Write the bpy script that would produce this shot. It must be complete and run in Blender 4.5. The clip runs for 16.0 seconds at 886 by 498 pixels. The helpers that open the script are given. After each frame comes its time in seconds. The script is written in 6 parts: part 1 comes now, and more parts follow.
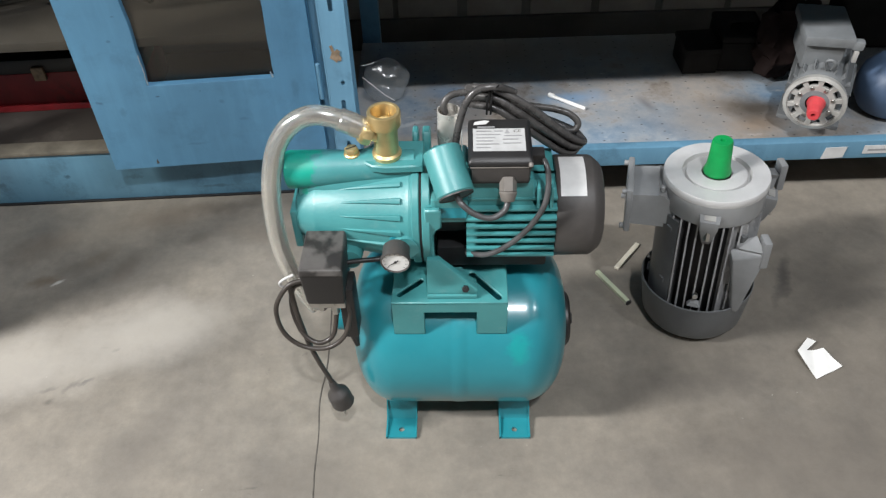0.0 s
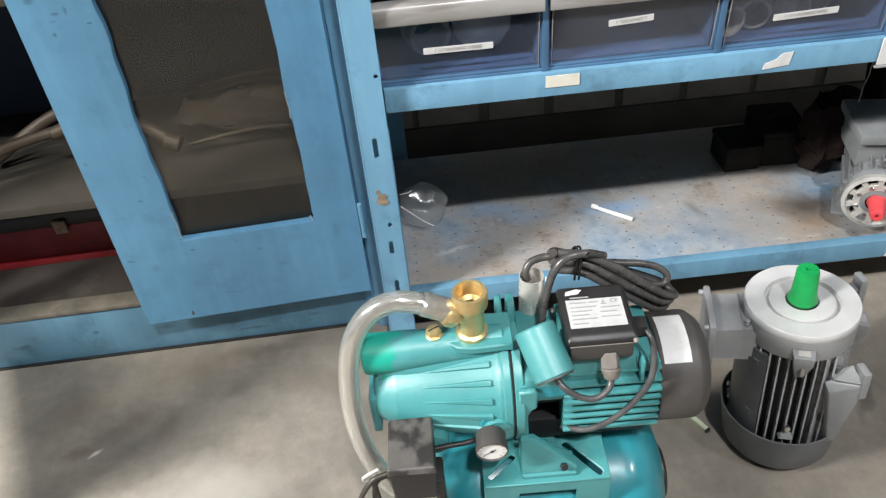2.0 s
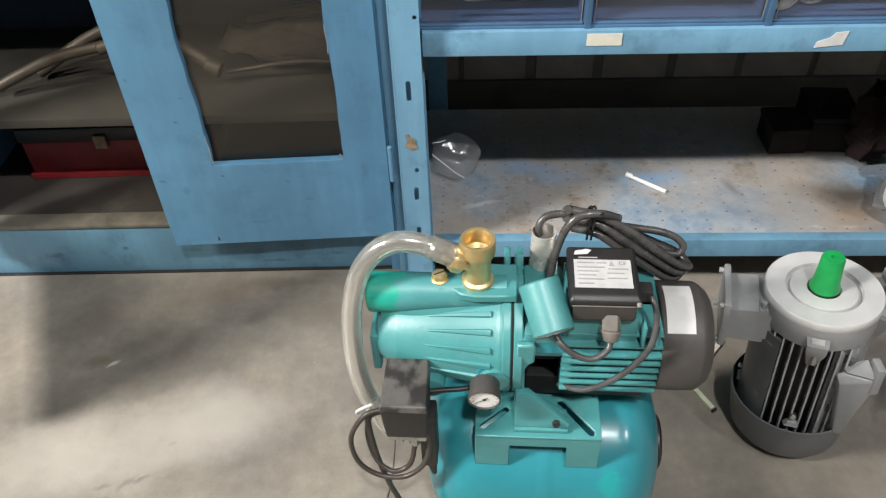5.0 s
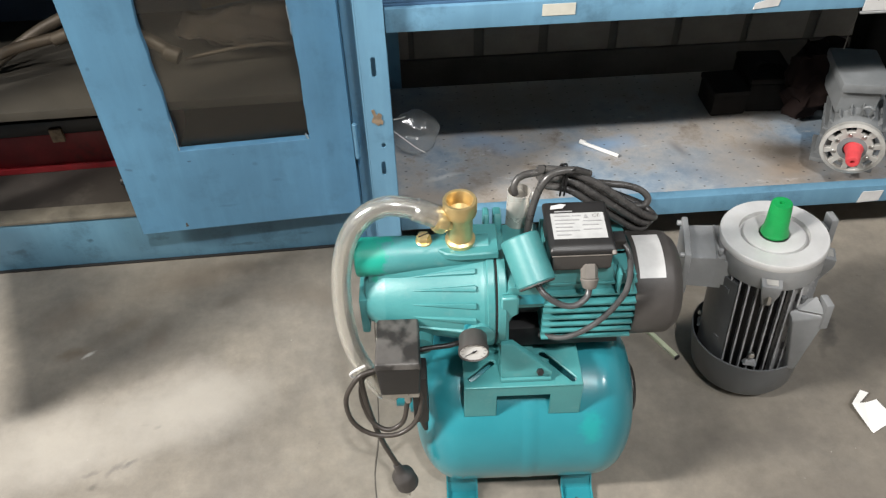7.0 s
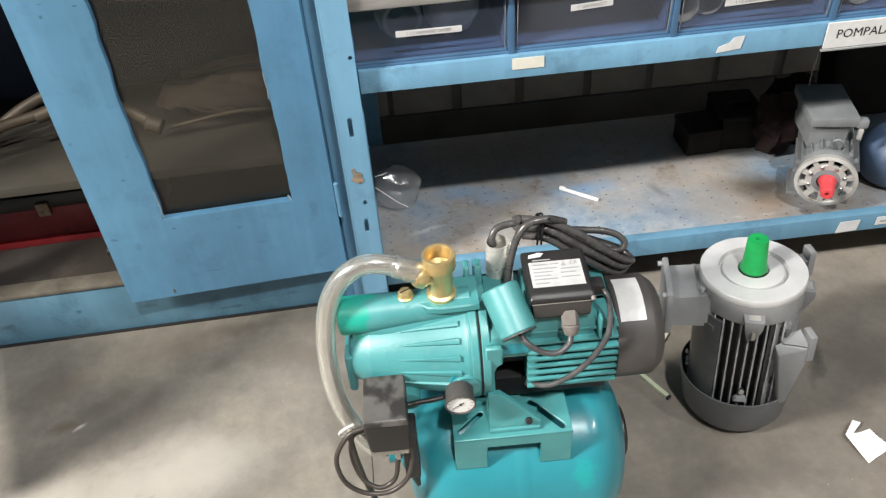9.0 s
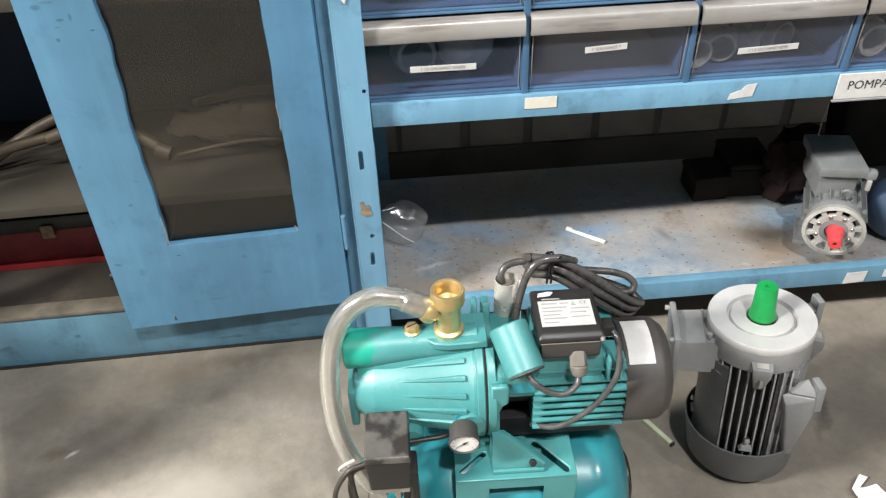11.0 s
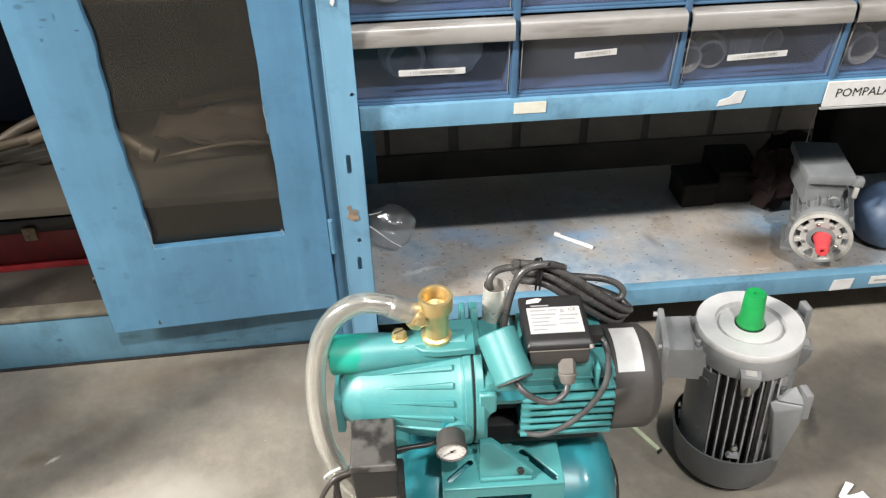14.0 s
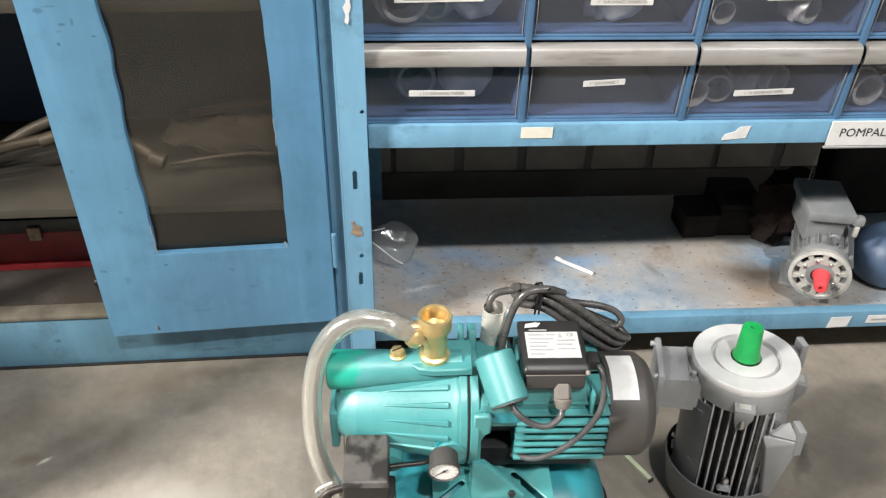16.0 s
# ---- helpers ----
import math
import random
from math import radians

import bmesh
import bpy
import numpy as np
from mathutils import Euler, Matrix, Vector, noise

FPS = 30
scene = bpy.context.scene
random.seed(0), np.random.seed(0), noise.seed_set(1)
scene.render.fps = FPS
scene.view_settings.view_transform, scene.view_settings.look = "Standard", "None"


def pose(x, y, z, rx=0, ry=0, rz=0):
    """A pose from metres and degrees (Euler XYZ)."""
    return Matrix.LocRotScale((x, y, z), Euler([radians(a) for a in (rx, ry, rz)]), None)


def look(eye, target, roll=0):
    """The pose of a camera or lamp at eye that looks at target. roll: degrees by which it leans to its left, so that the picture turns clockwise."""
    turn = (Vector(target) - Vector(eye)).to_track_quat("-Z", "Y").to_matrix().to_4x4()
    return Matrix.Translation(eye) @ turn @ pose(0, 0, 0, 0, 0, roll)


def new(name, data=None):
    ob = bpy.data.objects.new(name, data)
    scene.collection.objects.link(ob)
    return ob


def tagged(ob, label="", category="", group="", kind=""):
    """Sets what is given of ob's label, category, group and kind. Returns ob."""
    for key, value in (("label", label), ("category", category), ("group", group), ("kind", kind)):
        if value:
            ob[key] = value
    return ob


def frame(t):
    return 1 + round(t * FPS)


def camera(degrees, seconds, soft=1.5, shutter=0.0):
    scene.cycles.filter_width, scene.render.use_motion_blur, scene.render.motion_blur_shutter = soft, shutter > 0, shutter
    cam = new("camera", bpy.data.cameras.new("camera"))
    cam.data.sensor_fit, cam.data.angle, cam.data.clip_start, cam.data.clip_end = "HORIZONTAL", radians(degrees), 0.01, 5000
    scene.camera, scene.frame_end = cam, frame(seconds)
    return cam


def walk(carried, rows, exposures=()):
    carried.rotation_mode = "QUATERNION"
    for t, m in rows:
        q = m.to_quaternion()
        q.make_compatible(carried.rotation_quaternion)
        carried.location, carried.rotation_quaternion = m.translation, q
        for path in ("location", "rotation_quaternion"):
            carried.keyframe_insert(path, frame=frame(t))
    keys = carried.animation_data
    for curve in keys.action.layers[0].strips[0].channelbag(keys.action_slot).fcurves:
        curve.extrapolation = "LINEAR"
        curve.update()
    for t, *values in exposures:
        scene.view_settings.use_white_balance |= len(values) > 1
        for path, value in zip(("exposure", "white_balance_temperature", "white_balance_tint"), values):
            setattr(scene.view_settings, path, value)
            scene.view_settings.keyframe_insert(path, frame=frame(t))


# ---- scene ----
cam = camera(58.2, 16.0, soft=1.3)
PATH = [
    (0, (0.263, 0.382, 1.304), (0.259, 1.818, -0.087), -1.9),
    (0.5, (0.272, 0.391, 1.312), (0.272, 1.843, -0.064), -1.3),
    (1, (0.232, 0.447, 1.359), (0.235, 1.915, 0.001), -1.7),
    (1.5, (0.171, 0.527, 1.388), (0.185, 2.043, 0.083), -4.1),
    (2, (0.133, 0.582, 1.386), (0.167, 2.102, 0.086), -5.4),
    (2.5, (0.156, 0.604, 1.391), (0.244, 2.12, 0.089), -5.5),
    (3, (0.211, 0.652, 1.362), (0.194, 2.166, 0.055), -5.7),
    (3.5, (0.246, 0.657, 1.356), (0.093, 2.151, 0.035), -4.9),
    (3.7, (0.25, 0.652, 1.354), (0.084, 2.129, 0.016), -4.1),
    (5.8, (0.127, 0.527, 1.373), (0.128, 1.965, -0.016), -1.4),
    (6, (0.121, 0.524, 1.365), (0.145, 1.95, -0.038), -1.2),
    (6.5, (0.115, 0.514, 1.363), (0.165, 1.923, -0.055), -1.6),
    (7, (0.116, 0.501, 1.378), (0.18, 1.936, -0.013), -1.8),
    (7.5, (0.138, 0.495, 1.396), (0.221, 1.986, 0.066), -3.4),
    (8, (0.141, 0.494, 1.39), (0.227, 1.996, 0.072), -4.3),
    (8.5, (0.138, 0.49, 1.398), (0.225, 1.994, 0.083), -4.4),
    (9, (0.138, 0.493, 1.394), (0.225, 2.009, 0.092), -4.4),
    (11.5, (0.12, 0.503, 1.382), (0.221, 2.087, 0.164), -1.6),
    (12, (0.121, 0.513, 1.38), (0.223, 2.099, 0.165), -1.3),
    (12.5, (0.125, 0.511, 1.388), (0.239, 2.099, 0.178), -1.4),
    (13, (0.129, 0.516, 1.367), (0.258, 2.099, 0.151), -2.6),
    (13.5, (0.122, 0.514, 1.376), (0.255, 2.093, 0.155), -2.2),
    (14, (0.121, 0.51, 1.38), (0.254, 2.089, 0.159), -1.1),
    (14.5, (0.121, 0.51, 1.385), (0.254, 2.096, 0.174), -0.6),
    (15, (0.121, 0.51, 1.388), (0.254, 2.109, 0.195), -0.1),
    (15.5, (0.116, 0.508, 1.387), (0.251, 2.11, 0.197), 0.9),
    (16, (0.117, 0.504, 1.39), (0.252, 2.109, 0.204), 1.6),
]
EXPOSURES = [(0.0, -0.28, 6080, 10), (2.0, 0.05, 6230, 10), (3.5, 0.0, 6400, 10), (6.0, -0.21, 6400, 10), (7.5, -0.03, 6350, 10), (9.0, 0.09, 6380, 10), (11.5, 0.17, 6430, 10), (16.0, 0.23, 6480, 10)]
walk(cam, [(t, look(eye, target, roll)) for t, eye, target, roll in PATH], EXPOSURES)

# ---- light ----
world = bpy.data.worlds.new("hall_air")
scene.world = world
world.use_nodes = True
world.node_tree.nodes["Background"].inputs["Color"].default_value = (0.9, 0.95, 1.0, 1)
world.node_tree.nodes["Background"].inputs["Strength"].default_value = 0.02


def area_lamp(name, m, sx, sy, watts, color):
    d = bpy.data.lights.new(name, "AREA")
    d.shape, d.size, d.size_y, d.energy, d.color = "RECTANGLE", sx, sy, watts, color
    o = new(name, d)
    o.matrix_world = m
    return o


# flood lights in a row along the racks
FLOODS = [
    ((-3.09, 0.156, 3.20), (0.2, 1.5, 0.0), 58.0, 1.25, 0.20, 400, (1.0, 0.955, 0.89)),
    ((0.70, -1.62, 5.86), (0.3, 1.6, 0.0), 0.0, 0.26, 0.16, 264, (1.0, 0.98, 0.95)),
    ((3.6, -1.40, 5.54), (0.5, 1.5, 0.0), 0.0, 0.40, 0.25, 100, (0.97, 0.985, 1.0)),
]
for at, target, turn, sx, sy, watts, tint in FLOODS:
    area_lamp("lamp_light", look(at, target, turn), sx, sy, watts, tint)


# ---- materials ----
def nodes_of(name):
    m = bpy.data.materials.new(name)
    m.use_nodes = True
    nt = m.node_tree
    return m, nt, nt.nodes["Principled BSDF"]


def put(nt, kind, **sockets):
    n = nt.nodes.new(kind)
    for k, v in sockets.items():
        n.inputs[k.replace("_", " ")].default_value = v
    return n


def ramp(nt, src, stops):
    r = nt.nodes.new("ShaderNodeValToRGB")
    el = r.color_ramp.elements
    while len(el) < len(stops):
        el.new(0.5)
    for e, (p, c) in zip(el, stops):
        e.position, e.color = p, (c if len(c) == 4 else (*c, 1))
    nt.links.new(src, r.inputs["Fac"])
    return r.outputs["Color"]


def noise_of(nt, scale, detail=5.0, rough=0.6, stretch=None):
    co = nt.nodes.new("ShaderNodeTexCoord")
    out = co.outputs["Object"]
    if stretch:
        mp = nt.nodes.new("ShaderNodeMapping")
        mp.inputs["Scale"].default_value = stretch
        nt.links.new(out, mp.inputs["Vector"])
        out = mp.outputs["Vector"]
    n = put(nt, "ShaderNodeTexNoise", Scale=scale, Detail=detail, Roughness=rough)
    nt.links.new(out, n.inputs["Vector"])
    return n.outputs["Fac"]


def mixed(nt, fac, a, b, kind="MIX"):
    n = nt.nodes.new("ShaderNodeMix")
    n.data_type, n.blend_type = "RGBA", kind
    for sock, v in ((n.inputs["Factor"], fac), (n.inputs[6], a), (n.inputs[7], b)):
        if hasattr(v, "is_linked"):
            nt.links.new(v, sock)
        else:
            sock.default_value = v if not isinstance(v, tuple) or len(v) == 4 else (*v, 1)
    return n.outputs[2]


def bumped(nt, bsdf, height, strength, distance=0.002):
    b = put(nt, "ShaderNodeBump", Strength=strength, Distance=distance)
    nt.links.new(height, b.inputs["Height"])
    nt.links.new(b.outputs["Normal"], bsdf.inputs["Normal"])


def surface(name, color, rough=0.5, metal=0.0, vary=0.18, scale=14.0, grain=180.0, bump=0.12, coat=0.0, dirt=None, dirt_at=(0.56, 0.72), dirt_detail=8):
    """A painted, cast or moulded surface with blotches, grain and, if given, dirt of another colour."""
    m, nt, bsdf = nodes_of(name)
    big, fine = noise_of(nt, scale), noise_of(nt, grain, 3)
    dark = tuple(c * (1 - vary) for c in color)
    lite = tuple(min(1, c * (1 + vary)) for c in color)
    col = ramp(nt, big, [(0.3, dark), (0.7, lite)])
    if dirt:
        patch = ramp(nt, noise_of(nt, scale * 0.6, dirt_detail, 0.7 if dirt_detail > 4 else 0.5), [(dirt_at[0], (0, 0, 0)), (dirt_at[1], (1, 1, 1))])
        col = mixed(nt, patch, col, dirt)
    nt.links.new(col, bsdf.inputs["Base Color"])
    r = put(nt, "ShaderNodeMapRange", To_Min=max(0.02, rough - 0.1), To_Max=min(1, rough + 0.12))
    nt.links.new(big, r.inputs["Value"])
    nt.links.new(r.outputs["Result"], bsdf.inputs["Roughness"])
    bsdf.inputs["Metallic"].default_value = metal
    bsdf.inputs["Coat Weight"].default_value = coat
    bsdf.inputs["Coat Roughness"].default_value = 0.12
    if bump:
        bumped(nt, bsdf, fine, bump)
    return m


STAINS_AND_LIGHT = [
    # broad dark patch right of the standing motor
    (1.13, 1.57, 0.17, 0.12, 20, 0.42, (0.075, 0.066, 0.056)),
    (1.02, 1.60, 0.10, 0.02, 65, 0.8, (0.05, 0.045, 0.04)),
    (0.74, 1.33, 0.22, 0.08, 10, 0.35, (0.09, 0.08, 0.07)),
    (1.20, 1.30, 0.30, 0.16, 0, 0.25, (0.12, 0.105, 0.09)),
    (-0.50, 1.365, 0.030, 0.008, 50, 0.8, (0.08, 0.07, 0.06)),
    (-0.545, 1.355, 0.022, 0.007, 20, 0.7, (0.08, 0.07, 0.06)),
    (-0.475, 1.372, 0.020, 0.006, 30, 0.9, (0.06, 0.055, 0.05)),
    (-0.535, 1.325, 0.014, 0.010, 30, 0.6, (0.09, 0.08, 0.07)),
    (-0.435, 1.453, 0.012, 0.005, 35, 0.95, (0.05, 0.045, 0.04)),
    (-0.46, 1.46, 0.016, 0.004, 0, 0.5, (0.08, 0.07, 0.06)),
    (-0.625, 1.655, 0.020, 0.006, 35, 0.9, (0.62, 0.60, 0.55)),
    (-0.60, 1.70, 0.05, 0.03, 10, 0.5, (0.10, 0.085, 0.07)),
    (-0.30, 1.90, 0.12, 0.03, 5, 0.6, (0.085, 0.075, 0.065)),
    (-0.20, 1.93, 0.06, 0.03, 0, 0.6, (0.10, 0.085, 0.07)),
    (-0.66, 1.66, 0.05, 0.02, 20, 0.6, (0.12, 0.085, 0.055)),
    (-0.55, 1.74, 0.06, 0.03, 40, 0.45, (0.13, 0.10, 0.07)),
    (-0.33, 1.79, 0.05, 0.025, 30, 0.5, (0.12, 0.10, 0.08)),
    # pale patches, lightened so the floor here looks lit
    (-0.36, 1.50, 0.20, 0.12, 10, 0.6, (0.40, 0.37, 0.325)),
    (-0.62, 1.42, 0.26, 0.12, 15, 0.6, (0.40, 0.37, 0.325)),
    # brownish dark on the right, partly standing in for the light's falloff
    (0.95, 1.15, 0.50, 0.16, 8, 0.45, (0.12, 0.105, 0.09)),
    (0.35, 1.02, 0.40, 0.10, 3, 0.35, (0.13, 0.115, 0.098)),
    (-0.32, 1.22, 0.14, 0.07, 70, 0.4, (0.13, 0.115, 0.098)),
    (1.06, 1.71, 0.12, 0.03, 20, 0.5, (0.12, 0.105, 0.09)),
    (-0.42, 1.86, 0.20, 0.05, 8, 0.45, (0.15, 0.118, 0.088)),
    (-0.70, 1.78, 0.10, 0.06, 30, 0.5, (0.14, 0.11, 0.083)),
    (-0.15, 1.80, 0.16, 0.05, 350, 0.4, (0.155, 0.125, 0.096)),
    (-0.48, 1.70, 0.07, 0.03, 60, 0.5, (0.13, 0.104, 0.08)),
    (0.05, 1.12, 0.25, 0.10, 15, 0.3, (0.14, 0.122, 0.10)),
]


TRAY_STAINS_SHADE = [
    # grey-brown band across the rear of the tray
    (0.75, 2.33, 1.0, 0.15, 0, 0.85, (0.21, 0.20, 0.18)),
    (0.95, 1.98, 0.34, 0.09, 0, 0.6, (0.27, 0.235, 0.20)),
    (1.03, 1.96, 0.09, 0.06, 20, 0.65, (0.27, 0.19, 0.12)),
    # brown stain by the motor, darkened further for the shade round it
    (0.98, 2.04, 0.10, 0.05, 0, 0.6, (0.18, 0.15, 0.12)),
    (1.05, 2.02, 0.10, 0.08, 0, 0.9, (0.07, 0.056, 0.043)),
    (1.12, 1.90, 0.14, 0.03, 5, 0.6, (0.17, 0.145, 0.12)),
    (0.15, 1.93, 0.14, 0.05, 5, 0.5, (0.33, 0.27, 0.21)),
    (0.19, 2.00, 0.05, 0.012, 10, 0.7, (0.55, 0.56, 0.57)),
    (0.60, 2.09, 0.12, 0.04, 0, 0.6, (0.18, 0.34, 0.55)),
    (0.36, 2.10, 0.08, 0.05, 0, 0.5, (0.22, 0.35, 0.52)),
    (0.30, 2.14, 0.10, 0.04, 0, 0.6, (0.18, 0.30, 0.46)),
    (0.78, 2.06, 0.02, 0.05, 20, 0.6, (0.12, 0.12, 0.13)),
    (0.50, 2.09, 0.03, 0.02, 0, 0.5, (0.18, 0.16, 0.15)),
]


def patched(nt, col, spots):
    """Adds stains and painted light or shade at set places: x, y, half sizes, turn, strength, colour."""
    for x, y, rx, ry, turn, strength, tone in spots:
        co = nt.nodes.new("ShaderNodeTexCoord")
        warp = put(nt, "ShaderNodeTexNoise", Scale=0.9 / max(rx, ry), Detail=6.0, Roughness=0.65)
        nt.links.new(co.outputs["Object"], warp.inputs["Vector"])
        off = nt.nodes.new("ShaderNodeVectorMath")
        off.operation = "MULTIPLY_ADD"
        nt.links.new(warp.outputs["Color"], off.inputs[0])
        off.inputs[1].default_value = (0.9 * max(rx, ry),) * 3
        nt.links.new(co.outputs["Object"], off.inputs[2])
        mp = nt.nodes.new("ShaderNodeMapping")
        mp.vector_type = "TEXTURE"
        h = 0.45 * max(rx, ry)
        mp.inputs["Location"].default_value = (x + h, y + h, h)
        mp.inputs["Rotation"].default_value = (0, 0, radians(turn))
        mp.inputs["Scale"].default_value = (rx, ry, 1.0)
        nt.links.new(off.outputs[0], mp.inputs["Vector"])
        ln = nt.nodes.new("ShaderNodeVectorMath")
        ln.operation = "LENGTH"
        nt.links.new(mp.outputs["Vector"], ln.inputs[0])
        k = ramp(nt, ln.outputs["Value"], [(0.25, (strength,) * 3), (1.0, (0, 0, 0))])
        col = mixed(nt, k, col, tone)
    return col


def concrete():
    m, nt, bsdf = nodes_of("concrete_floor")
    broad = ramp(nt, noise_of(nt, 1.1, 6, 0.6), [(0.34, (0.166, 0.149, 0.126)), (0.66, (0.292, 0.264, 0.224))])
    cloud = ramp(nt, noise_of(nt, 5.0, 8, 0.65), [(0.34, (0.66, 0.66, 0.665)), (0.7, (1.14, 1.12, 1.08))])
    col = mixed(nt, 0.8, broad, cloud, "MULTIPLY")
    mottle = ramp(nt, noise_of(nt, 34.0, 8, 0.75), [(0.32, (0.80, 0.79, 0.78)), (0.68, (1.10, 1.10, 1.09))])
    col = mixed(nt, 0.75, col, mottle, "MULTIPLY")
    spots = ramp(nt, noise_of(nt, 22.0, 6, 0.7), [(0.66, (0, 0, 0)), (0.76, (1, 1, 1))])
    col = mixed(nt, spots, col, (0.11, 0.095, 0.08))
    scuff = ramp(nt, noise_of(nt, 14.0, 4, 0.6, (0.5, 2.0, 1.0)), [(0.70, (0, 0, 0)), (0.78, (1, 1, 1))])
    col = mixed(nt, scuff, col, (0.10, 0.09, 0.08))
    pale = ramp(nt, noise_of(nt, 60.0, 3, 0.6), [(0.72, (0, 0, 0)), (0.80, (1, 1, 1))])
    col = mixed(nt, pale, col, (0.32, 0.295, 0.26))
    col = patched(nt, col, STAINS_AND_LIGHT)
    nt.links.new(col, bsdf.inputs["Base Color"])
    rr = put(nt, "ShaderNodeMapRange", To_Min=0.42, To_Max=0.72)
    nt.links.new(noise_of(nt, 3.0, 6), rr.inputs["Value"])
    nt.links.new(rr.outputs["Result"], bsdf.inputs["Roughness"])
    bumped(nt, bsdf, noise_of(nt, 120.0, 5), 0.25, 0.001)
    return m


def tray_steel():
    """Worn blue sheet: rubbed to grey-brown, with punched holes in rows."""
    m, nt, bsdf = nodes_of("worn_tray")
    wear = ramp(nt, noise_of(nt, 4.5, 7, 0.62), [(0.30, (0.20, 0.31, 0.44)), (0.44, (0.32, 0.365, 0.41)), (0.54, (0.37, 0.36, 0.35)), (0.68, (0.36, 0.31, 0.255))])
    fine = ramp(nt, noise_of(nt, 18.0, 7, 0.7), [(0.3, (0.65, 0.63, 0.61)), (0.7, (1.06, 1.05, 1.04))])
    col = mixed(nt, 0.9, wear, fine, "MULTIPLY")
    dark = ramp(nt, noise_of(nt, 9.0, 8, 0.72), [(0.55, (0, 0, 0)), (0.70, (0.8, 0.8, 0.8))])
    col = mixed(nt, dark, col, (0.125, 0.105, 0.088))
    pale = ramp(nt, noise_of(nt, 26.0, 6, 0.7, (0.6, 1.6, 1.0)), [(0.62, (0, 0, 0)), (0.74, (0.8, 0.8, 0.8))])
    col = mixed(nt, pale, col, (0.52, 0.53, 0.54))
    col = patched(nt, col, TRAY_STAINS_SHADE)
    co = nt.nodes.new("ShaderNodeTexCoord")
    mp = put(nt, "ShaderNodeMapping", Scale=(20.0, 33.0, 1.0))
    nt.links.new(co.outputs["Object"], mp.inputs["Vector"])
    vor = nt.nodes.new("ShaderNodeTexVoronoi")
    vor.voronoi_dimensions = "2D"
    vor.inputs["Randomness"].default_value = 0.0
    vor.inputs["Scale"].default_value = 1.0
    nt.links.new(mp.outputs["Vector"], vor.inputs["Vector"])
    hole = ramp(nt, vor.outputs["Distance"], [(0.04, (0.85, 0.85, 0.85)), (0.075, (0, 0, 0))])
    some = ramp(nt, noise_of(nt, 16.0, 3), [(0.36, (0.15, 0.15, 0.15)), (0.56, (1, 1, 1))])
    col = mixed(nt, mixed(nt, 1.0, hole, some, "MULTIPLY"), col, (0.03, 0.03, 0.03))
    nt.links.new(col, bsdf.inputs["Base Color"])
    bsdf.inputs["Roughness"].default_value = 0.55
    bsdf.inputs["Metallic"].default_value = 0.15
    bumped(nt, bsdf, noise_of(nt, 60.0, 5), 0.2)
    return m


def blue_paint(name, color, smudges=(), grimy=0.85):
    """Old workshop paint with grime, scratches and small chips."""
    m, nt, bsdf = nodes_of(name)
    base = ramp(nt, noise_of(nt, 3.0, 6, 0.6), [(0.3, tuple(c * 0.82 for c in color)), (0.7, tuple(min(1, c * 1.12) for c in color))])
    grime = ramp(nt, noise_of(nt, 11.0, 8, 0.7), [(0.52, (0, 0, 0)), (0.76, (grimy, grimy, grimy))])
    col = mixed(nt, grime, base, tuple(c * 0.42 for c in color))
    chips = ramp(nt, noise_of(nt, 34.0, 6, 0.7), [(0.70, (0, 0, 0)), (0.735, (1, 1, 1))])
    col = mixed(nt, chips, col, (0.045, 0.06, 0.07))
    for x, z, rx, rz, strength in smudges:
        col = smudged(nt, col, x, z, rx, rz, strength, tuple(q * 0.38 for q in color))
    streak = ramp(nt, noise_of(nt, 9.0, 5, 0.6, (4.0, 4.0, 0.5)), [(0.45, (0.88, 0.9, 0.92)), (0.7, (1.05, 1.05, 1.05))])
    col = mixed(nt, 0.7, col, streak, "MULTIPLY")
    nt.links.new(col, bsdf.inputs["Base Color"])
    bsdf.inputs["Roughness"].default_value = 0.48
    bumped(nt, bsdf, noise_of(nt, 45.0, 5), 0.10)
    return m


def smudged(nt, col, x, z, rx, rz, strength, tone, edge=(0.7, 1.0)):
    """A grimy fingerprint-like patch on an upright sheet."""
    co = nt.nodes.new("ShaderNodeTexCoord")
    mp = nt.nodes.new("ShaderNodeMapping")
    mp.vector_type = "TEXTURE"
    mp.inputs["Location"].default_value = (x, 0, z)
    mp.inputs["Scale"].default_value = (rx, 9.0, rz)
    nt.links.new(co.outputs["Object"], mp.inputs["Vector"])
    ln = nt.nodes.new("ShaderNodeVectorMath")
    ln.operation = "LENGTH"
    nt.links.new(mp.outputs["Vector"], ln.inputs[0])
    ad = put(nt, "ShaderNodeMath")
    ad.operation = "ADD"
    nt.links.new(ln.outputs["Value"], ad.inputs[0])
    nt.links.new(noise_of(nt, 60.0, 4, 0.6), ad.inputs[1])
    k = ramp(nt, ad.outputs[0], [(edge[0], (strength,) * 3), (edge[1], (0, 0, 0))])
    return mixed(nt, k, col, tone)


